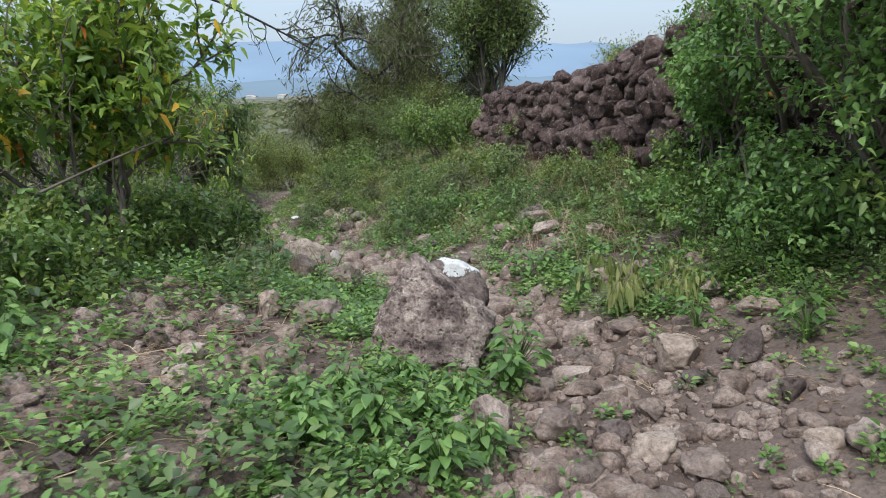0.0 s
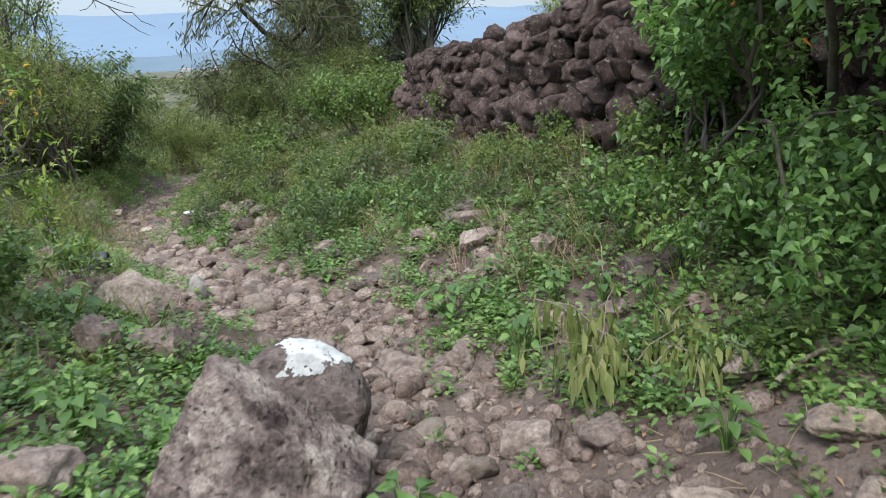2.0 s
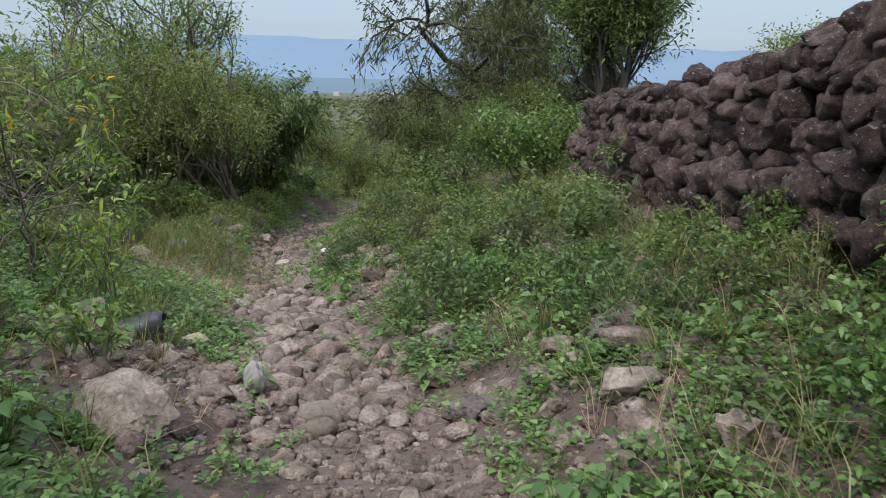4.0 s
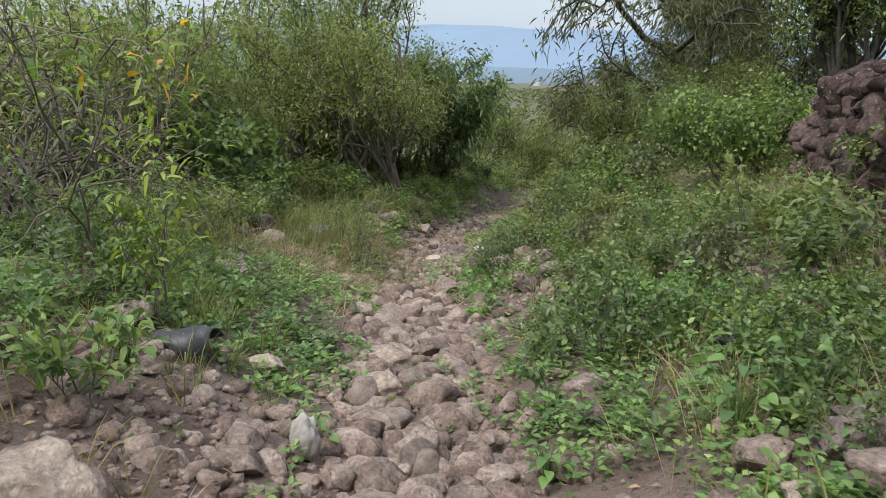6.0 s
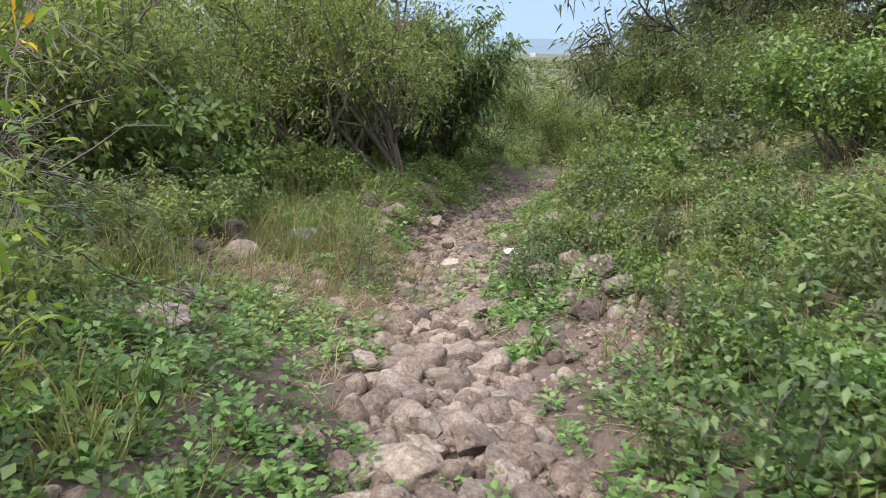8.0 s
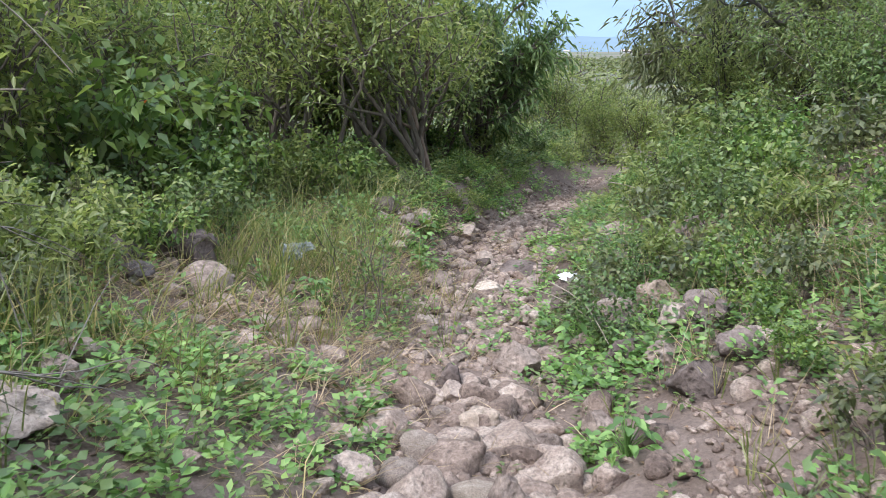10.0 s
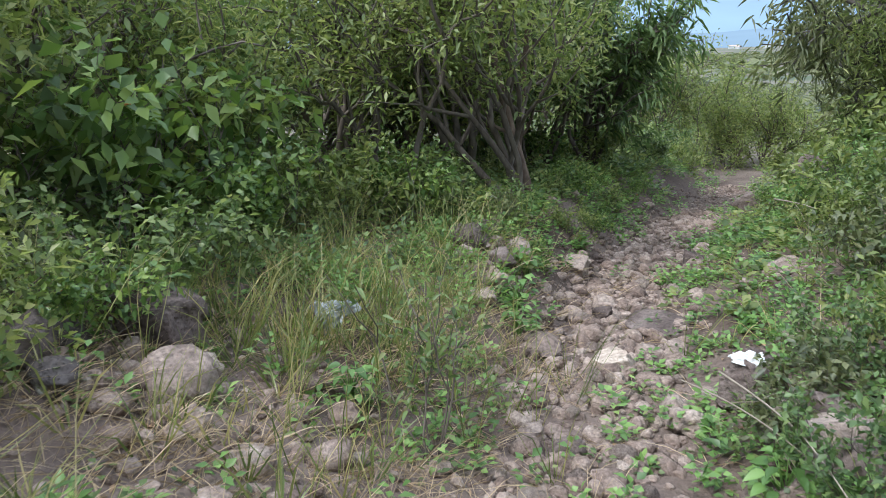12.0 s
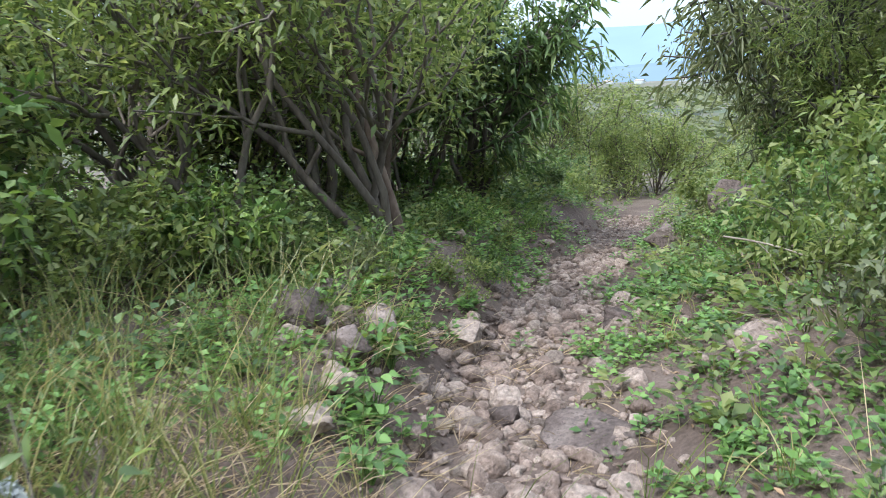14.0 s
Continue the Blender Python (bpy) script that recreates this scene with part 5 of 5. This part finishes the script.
rock("rock", 158, 1.04, 8.45, (0.24, 0.20, 0.14), ROCK, "grey pitted rock half sunk in the soil", turn=-4)
rock("rock", 159, -0.20, 9.44, (0.20, 0.16, 0.18), DARKROCK, "blackish rough rock lying in rubble", turn=-17)
rock("rock", 160, -1.44, 10.57, (0.26, 0.21, 0.15), ROCK, "pinkish grey weathered rock on the stony trail", turn=-30)
rock("rock", 161, -1.92, 10.72, (0.23, 0.19, 0.16), TAN, "pale tan rock lying at the trail's edge", turn=17)
rock("rock", 162, -2.11, 8.43, (0.16, 0.13, 0.08), TAN, "ochre-tinged rough rock on the trail", turn=4)
rock("rock", 163, -2.65, 8.84, (0.32, 0.26, 0.14), ROCK, "pinkish grey weathered rock on the stony trail", turn=-9)
rock("rock", 164, -2.01, 10.94, (0.19, 0.15, 0.23), ROCK, "grey pitted rock half sunk in the soil", turn=-22)
rock("rock", 165, -1.95, 10.52, (0.48, 0.38, 0.19), TAN, "ochre-tinged rough rock on the trail", turn=25)
rock("rock", 166, -1.69, 10.84, (0.29, 0.23, 0.23), ROCK, "pinkish grey weathered rock on the stony trail", turn=12)
rock("rock", 167, -2.22, 11.89, (0.19, 0.15, 0.24), ROCK, "grey pitted rock half sunk in the soil", turn=-1)
rock("rock", 168, -2.10, 10.69, (0.17, 0.13, 0.15), ROCK, "pale grey angular rock among the rubble", turn=-14)
rock("rock", 169, -2.97, 12.96, (0.21, 0.16, 0.16), ROCK, "pinkish grey weathered rock on the stony trail", turn=-27)
rock("rock", 170, -2.59, 14.49, (0.29, 0.23, 0.17), ROCK, "grey pitted rock half sunk in the soil", turn=20)
rock("rock", 171, -1.53, 13.31, (0.27, 0.22, 0.21), DARKROCK, "blackish rough rock lying in rubble", turn=7)
rock("rock", 172, -1.71, 14.58, (0.33, 0.26, 0.17), TAN, "tan pitted rock among pale rubble", turn=-6)
rock("rock", 173, -1.62, 11.92, (0.17, 0.14, 0.14), ROCK, "grey pitted rock half sunk in the soil", turn=-19)
rock("rock", 174, -2.82, 11.70, (0.22, 0.17, 0.15), ROCK, "pale grey angular rock among the rubble", turn=28)
rock("rock", 175, -3.08, 12.00, (0.18, 0.14, 0.10), TAN, "tan pitted rock among pale rubble", turn=15)
rock("rock", 176, -3.62, 10.83, (0.37, 0.29, 0.15), ROCK, "grey pitted rock half sunk in the soil", turn=2)
rock("rock", 177, -4.80, 13.07, (0.34, 0.27, 0.16), ROCK, "pale grey angular rock among the rubble", turn=-11)
rock("rock", 178, -4.80, 12.51, (0.23, 0.18, 0.17), LICHENROCK, "dark rock crusted with pale lichen spots", turn=-24)
rock("rock", 179, -5.34, 13.37, (0.49, 0.39, 0.21), LICHENROCK, "dark slab with white lichen in the grass", turn=23)
rock("rock", 180, -5.11, 12.75, (0.21, 0.17, 0.20), LICHENROCK, "lichen-spotted dark rock beside straw", turn=10)
rock("rock", 181, -4.72, 12.95, (0.36, 0.30, 0.24), ROCK, "smooth grey rock lying on dark soil", turn=-3, cuts=6, rough=0.05)
rock("rock", 182, -1.91, 13.84, (0.33, 0.26, 0.18), ROCK, "grey pitted rock half sunk in the soil", turn=-16)
rock("rock", 183, -1.71, 13.06, (0.31, 0.25, 0.23), DARKROCK, "blackish rough rock lying in rubble", turn=-29)
rock("rock", 184, -1.75, 13.75, (0.33, 0.26, 0.23), DARKROCK, "dark grey lava rock among the herbs", turn=18)
rock("rock", 185, -1.44, 13.39, (0.30, 0.24, 0.12), ROCK, "grey pitted rock half sunk in the soil", turn=5)
rock("rock", 186, -1.59, 14.33, (0.30, 0.24, 0.23), ROCK, "pale grey angular rock among the rubble", turn=-8)
rock("rock", 187, -2.10, 12.78, (0.20, 0.16, 0.14), ROCK, "pinkish grey weathered rock on the stony trail", turn=-21)
rock("rock", 188, -2.67, 12.66, (0.25, 0.20, 0.14), TAN, "pale tan rock lying at the trail's edge", turn=26)
rock("rock", 190, -2.73, 13.23, (0.18, 0.14, 0.11), ROCK, "pinkish grey weathered rock on the stony trail", turn=0)
rock("rock", 191, -3.84, 11.23, (0.24, 0.19, 0.14), ROCK, "grey pitted rock half sunk in the soil", turn=-13)
rock("rock", 192, -5.47, 16.93, (0.26, 0.20, 0.19), ROCK, "pale grey angular rock among the rubble", turn=-26)
rock("rock", 193, -4.63, 15.22, (0.24, 0.19, 0.11), TAN, "tan pitted rock among pale rubble", turn=21)
rock("rock", 194, -4.19, 15.21, (0.27, 0.21, 0.17), ROCK, "grey pitted rock half sunk in the soil", turn=8)
rock("rock", 195, -3.73, 14.14, (0.17, 0.14, 0.11), ROCK, "pale grey angular rock among the rubble", turn=-5)
rock("rock", 196, -3.13, 14.65, (0.21, 0.17, 0.16), ROCK, "pinkish grey weathered rock on the stony trail", turn=-18)
rock("rock", 197, -2.34, 14.10, (0.39, 0.32, 0.24), DARKROCK, "dark brown porous rock beside the trail", turn=29)
rock("rock", 198, -3.46, 20.49, (0.41, 0.33, 0.58), DARKROCK, "blackish rough rock lying in rubble", turn=16)
rock("rock", 199, -4.12, 21.00, (0.73, 0.58, 0.38), DARKROCK, "dark grey lava rock among the herbs", turn=3)
rock("rock", 200, -3.74, 16.20, (0.58, 0.46, 0.13), DARKROCK, "dark brown porous rock beside the trail", turn=-10)
rock("rock", 201, -4.22, 16.27, (0.15, 0.12, 0.15), DARKROCK, "blackish rough rock lying in rubble", turn=-23)
rock("rock", 202, -5.08, 15.75, (0.19, 0.15, 0.14), ROCK, "pinkish grey weathered rock on the stony trail", turn=24)
rock("rock", 203, -3.50, 14.11, (0.16, 0.13, 0.12), DARKROCK, "dark brown porous rock beside the trail", turn=11)
rock("rock", 204, -3.63, 15.60, (0.18, 0.15, 0.10), ROCK, "pale grey angular rock among the rubble", turn=-2)
rock("rock", 205, -2.46, 14.41, (0.35, 0.28, 0.24), DARKROCK, "dark grey lava rock among the herbs", turn=-15)
rock("rock", 206, -2.25, 16.04, (0.25, 0.20, 0.17), DARKROCK, "dark brown porous rock beside the trail", turn=-28)
rock("rock", 207, -1.79, 14.02, (0.31, 0.25, 0.22), DARKROCK, "blackish rough rock lying in rubble", turn=19)
rock("rock", 208, -2.82, 13.56, (0.30, 0.24, 0.28), ROCK, "pinkish grey weathered rock on the stony trail", turn=6)
rock("rock", 209, -3.06, 13.10, (0.23, 0.18, 0.23), DARKROCK, "dark brown porous rock beside the trail", turn=-7)
rock("rock", 210, -2.07, 14.09, (0.22, 0.18, 0.14), DARKROCK, "blackish rough rock lying in rubble", turn=-20)
rock("rock", 211, -2.16, 13.54, (0.21, 0.17, 0.17), DARKROCK, "dark grey lava rock among the herbs", turn=27)
rock("rock", 212, -1.93, 13.40, (0.22, 0.18, 0.17), ROCK, "grey pitted rock half sunk in the soil", turn=14)
rock("rock", 213, -2.50, 13.89, (0.20, 0.16, 0.13), ROCK, "pale grey angular rock among the rubble", turn=1)
rock("rock", 214, -2.68, 13.84, (0.26, 0.21, 0.12), ROCK, "pinkish grey weathered rock on the stony trail", turn=-12)
rock("rock", 215, -3.23, 14.83, (0.21, 0.17, 0.12), ROCK, "grey pitted rock half sunk in the soil", turn=-25)
rock("rock", 216, -1.97, 15.83, (0.28, 0.23, 0.15), ROCK, "pale grey angular rock among the rubble", turn=22)
rock("rock", 217, -4.31, 16.51, (0.19, 0.15, 0.18), ROCK, "pinkish grey weathered rock on the stony trail", turn=9)
rock("rock", 218, -3.50, 15.69, (0.17, 0.14, 0.10), ROCK, "grey pitted rock half sunk in the soil", turn=-4)
rock("rock", 219, -4.09, 18.10, (0.28, 0.23, 0.26), DARKROCK, "blackish rough rock lying in rubble", turn=-17)
rock("rock", 220, -4.87, 17.3, (0.30, 0.24, 0.24), ROCK, "pinkish grey weathered rock on the stony trail", turn=-30)
rock("rock", 221, -3.76, 15.29, (0.29, 0.23, 0.16), TAN, "pale tan rock lying at the trail's edge", turn=17)
rock("rock", 223, -4.85, 15.90, (0.28, 0.22, 0.20), DARKROCK, "dark grey lava rock among the herbs", turn=-9)
rock("rock", 224, -5.50, 16.35, (0.29, 0.23, 0.17), DARKROCK, "dark brown porous rock beside the trail", turn=-22)
rock("rock", 225, -5.07, 15.95, (0.20, 0.16, 0.10), ROCK, "pale grey angular rock among the rubble", turn=25)
rock("rock", 226, -3.13, 17.03, (0.29, 0.23, 0.11), ROCK, "pinkish grey weathered rock on the stony trail", turn=12)
rock("rock", 227, -3.47, 15.60, (0.16, 0.13, 0.08), ROCK, "grey pitted rock half sunk in the soil", turn=-1)
rock("rock", 228, -3.37, 16.90, (0.15, 0.12, 0.13), ROCK, "pale grey angular rock among the rubble", turn=-14)
rock("rock", 231, -4.03, 17.98, (0.25, 0.20, 0.16), ROCK, "pale grey angular rock among the rubble", turn=7)
rock("rock", 233, -4.02, 17.30, (0.17, 0.13, 0.13), ROCK, "grey pitted rock half sunk in the soil", turn=-19)

rock("rock", 257, 1.5, 5.95, (0.20, 0.16, 0.14), ROCK, "small grey rock on the bare bank", turn=18)
rock("rock", 258, 1.22, 6.15, (0.18, 0.14, 0.13), TAN, "small tan rock on the bare bank", turn=-21)
rock("rock", 259, 1.72, 6.25, (0.24, 0.19, 0.16), DARKROCK, "dark rough rock on the bare bank", turn=44)
rock("rock", 241, -5.15, 15.95, (0.30, 0.24, 0.26), DARKROCK, "dark brown porous rock in the earth bank", turn=12)
rock("rock", 242, -4.95, 16.35, (0.34, 0.24, 0.18), ROCK, "grey slab sticking out of the bank", turn=-20)
rock("rock", 243, -5.35, 16.5, (0.28, 0.22, 0.22), DARKROCK, "dark rough rock in the earth bank", turn=40)
rock("rock", 244, -4.72, 15.55, (0.22, 0.18, 0.14), TAN, "ochre rock among the bank's herbs", turn=5)
rock("rock", 245, -5.2, 13.15, (0.62, 0.40, 0.34), DARKROCK, "dark brown ledge of lava rock on the bank", turn=15, rough=0.2)
rock("rock", 246, -5.05, 12.55, (0.30, 0.24, 0.26), DARKROCK, "dark brown rough rock beside the ledge", turn=-25)
rock("rock", 247, -0.32, 9.85, (0.28, 0.22, 0.20), ROCK, "pinkish grey rock at the bank's foot", turn=33)
rock("rock", 248, 0.92, 8.85, (0.36, 0.30, 0.30), DARKROCK, "dark porous rock in the bank's rubble", turn=-14)
rock("rock", 249, 1.02, 8.35, (0.34, 0.28, 0.22), ROCK, "pinkish grey rock in the bank's rubble", turn=24)
rock("rock", 250, 0.62, 8.75, (0.24, 0.20, 0.18), ROCK, "grey angular rock in the bank's rubble", turn=51)
rock("rock", 251, -2.38, 14.2, (0.36, 0.30, 0.30), ROCK, "large smooth grey rock among weeds", turn=8, cuts=6, rough=0.06)
rock("rock", 252, -2.95, 14.9, (0.22, 0.18, 0.18), ROCK, "grey rounded rock at the trail's edge", turn=-32, cuts=7)
rock("rock", 253, -2.2, 15.85, (0.40, 0.30, 0.26), DARKROCK, "dark grey rock on the bank", turn=10)
rock("rock", 254, -2.15, 14.35, (0.34, 0.28, 0.30), TAN, "brown pitted rock on the bank", turn=-40)
rock("rock", 255, -3.1, 17.0, (0.36, 0.26, 0.17), ROCK, "flat grey rock among the herbs", turn=12)
rock("rock", 256, -3.72, 22.1, (0.55, 0.5, 0.62), DARKROCK, "dark reddish rock standing at the bank's edge", turn=5)
# ---------------------------------------------------------------- rubble of the trail
def stone_chance(x, y):
    e = edge(x, y) * np.interp(y, [8, 10, 15, 18], [1.0, 1.25, 1.25, 1.4])
    return np.clip(1.15 - (e - 0.30) * 2.4, 0, 1) + 0.75 * rubble(x, y)


def gravel(name, seed, n, box, sizes, level, label, chance=stone_chance, power=1.8, keep=(0.55, 0.9), smooth=False):
    r, x, y = sow(seed, n, box, chance)
    m = len(x)
    kinds = [lump(r, level, (1, 1, 1), 9 if smooth else 7, keep, rough=0.10 if smooth else 0.0) for _ in range(24)]
    k = r.integers(0, 24, m)
    base = np.array([q[0] for q in kinds])[k]
    s = sizes[0] * (sizes[1] / sizes[0]) ** (r.uniform(0, 1, m) ** power)
    size = s[:, None] * r.uniform(0.65, 1.25, (m, 3)) * np.array([1, 1, 0.75])
    a = r.uniform(0, 6.28, m)
    t = r.normal(0, 0.3, m)
    v = base * size[:, None]
    v = np.stack([v[..., 0], v[..., 1] * np.cos(t)[:, None] - v[..., 2] * np.sin(t)[:, None], v[..., 1] * np.sin(t)[:, None] + v[..., 2] * np.cos(t)[:, None]], -1)
    v = np.stack([v[..., 0] * np.cos(a)[:, None] - v[..., 1] * np.sin(a)[:, None], v[..., 0] * np.sin(a)[:, None] + v[..., 1] * np.cos(a)[:, None], v[..., 2]], -1)
    v += np.stack([x, y, ground_z(x, y) + size[:, 2] * r.uniform(0.0, 0.25, m)], -1)[:, None]
    f = kinds[0][1][None] + (np.arange(m) * base.shape[1])[:, None, None]
    return tagged(new(name, mesh_np(name, v.reshape(-1, 3), f.reshape(-1, 3), GRAVEL, smooth=smooth)), label, "gravel", kind="stuff")


gravel("gravel", 91, 78000, (-6.6, 2.4, 1.0, 26.0), (0.022, 0.075), 1, "pinkish-grey broken gravel of the trail")
gravel("cobbles", 92, 22000, (-6.2, 2.4, 1.2, 22.0), (0.05, 0.17), 2, "loose grey-pink cobbles of the trail", power=2.0, keep=(0.58, 0.9), smooth=True)
gravel("packed_cobbles", 97, 1150, (-3.6, 0.6, 8.3, 13.2), (0.10, 0.30), 3, "large worn stones packed into the trail", power=1.7, keep=(0.55, 0.88), smooth=True, chance=lambda x, y: np.clip(1.1 - np.abs(x - trail_x(y)) * 1.3, 0, 1))
gravel("bank_stones", 93, 4200, (-6.5, 3.2, 1.5, 20.0), (0.03, 0.19), 2, "scattered stones between the herbs", chance=lambda x, y: 0.4 + 0 * x)

trail = tagged(new("trail"), "stony foot trail of loose pinkish-grey stones", "trail", kind="structure")
TRAIL_STONES = []
for i in range(16):
    v_, f_ = lump(np.random.default_rng(900 + i), 3, (1, 1, 1), 8, (0.64, 0.9), rough=0.08)
    TRAIL_STONES.append(mesh_np("stone", v_, f_, (ROCK, ROCK, TAN, ROCK)[i % 4]))
r_, sx, sy = sow(95, 1500, (-5.5, 1.7, 1.5, 19.0), lambda x, y: np.clip(1.0 - np.abs(x - trail_x(y)) * 1.5, 0, 1))
for x_, y_ in list(zip(sx, sy))[:300]:
    w_ = float(r_.uniform(0.08, 0.20)) * float(np.interp(y_, [7.5, 8.5, 12, 13], [1.0, 1.5, 1.4, 0.75]))
    st = part("stone", TRAIL_STONES[int(r_.integers(16))], trail)
    st.matrix_world = pose(x_, y_, float(ground_z(x_, y_)) + w_ * 0.12, r_.normal(0, 12), r_.normal(0, 12), r_.uniform(0, 360)) @ Matrix.Diagonal((w_, w_ * float(r_.uniform(0.6, 0.95)), w_ * float(r_.uniform(0.4, 0.75)), 1))


# ---------------------------------------------------------------- the far town
TOWNWALL = plain("limewash", (0.36, 0.38, 0.40), (0.52, 0.53, 0.53), 0.9, 0.4, 0.0)
TOWNROOF = plain("far_roof", (0.30, 0.20, 0.17), (0.45, 0.38, 0.34), 0.9, 0.4, 0.0)


def house(seed, x, y, w, d, h):
    g = float(ground_z(x, y))
    thing = new("house")
    thing.matrix_world = pose(x, y, g, 0, 0, (seed * 37) % 50 - 25)
    k = [(-w / 2, -d / 2), (w / 2, -d / 2), (w / 2, d / 2), (-w / 2, d / 2)]
    v = [(a, b, -1) for a, b in k] + [(a, b, h) for a, b in k]
    part("wall", mesh_np("wall", v, [(0, 1, 5, 4), (1, 2, 6, 5), (2, 3, 7, 6), (3, 0, 4, 7)], TOWNWALL, False), thing)
    o = 0.5
    v = [(-w / 2 - o, -d / 2 - o, h), (w / 2 + o, -d / 2 - o, h), (w / 2 + o, d / 2 + o, h), (-w / 2 - o, d / 2 + o, h), (-w / 2 - o, 0, h + d * 0.22), (w / 2 + o, 0, h + d * 0.22)]
    part("roof", mesh_np("roof", v, [(0, 1, 5, 4), (2, 3, 4, 5), (0, 4, 3, 3), (1, 2, 5, 5), (0, 3, 2, 1)][:2] + [(0, 3, 2, 1)], TOWNROOF, False), thing)
    return tagged(thing, "far white house of the town on the plain", "house", "far town")


rt = np.random.default_rng(700)
for i in range(12):
    az, dist = radians(rt.uniform(7, 24)), rt.uniform(1750, 2150)
    house(i, -math.sin(az) * dist, math.cos(az) * dist, rt.uniform(8, 24), rt.uniform(8, 14), rt.uniform(4, 7))
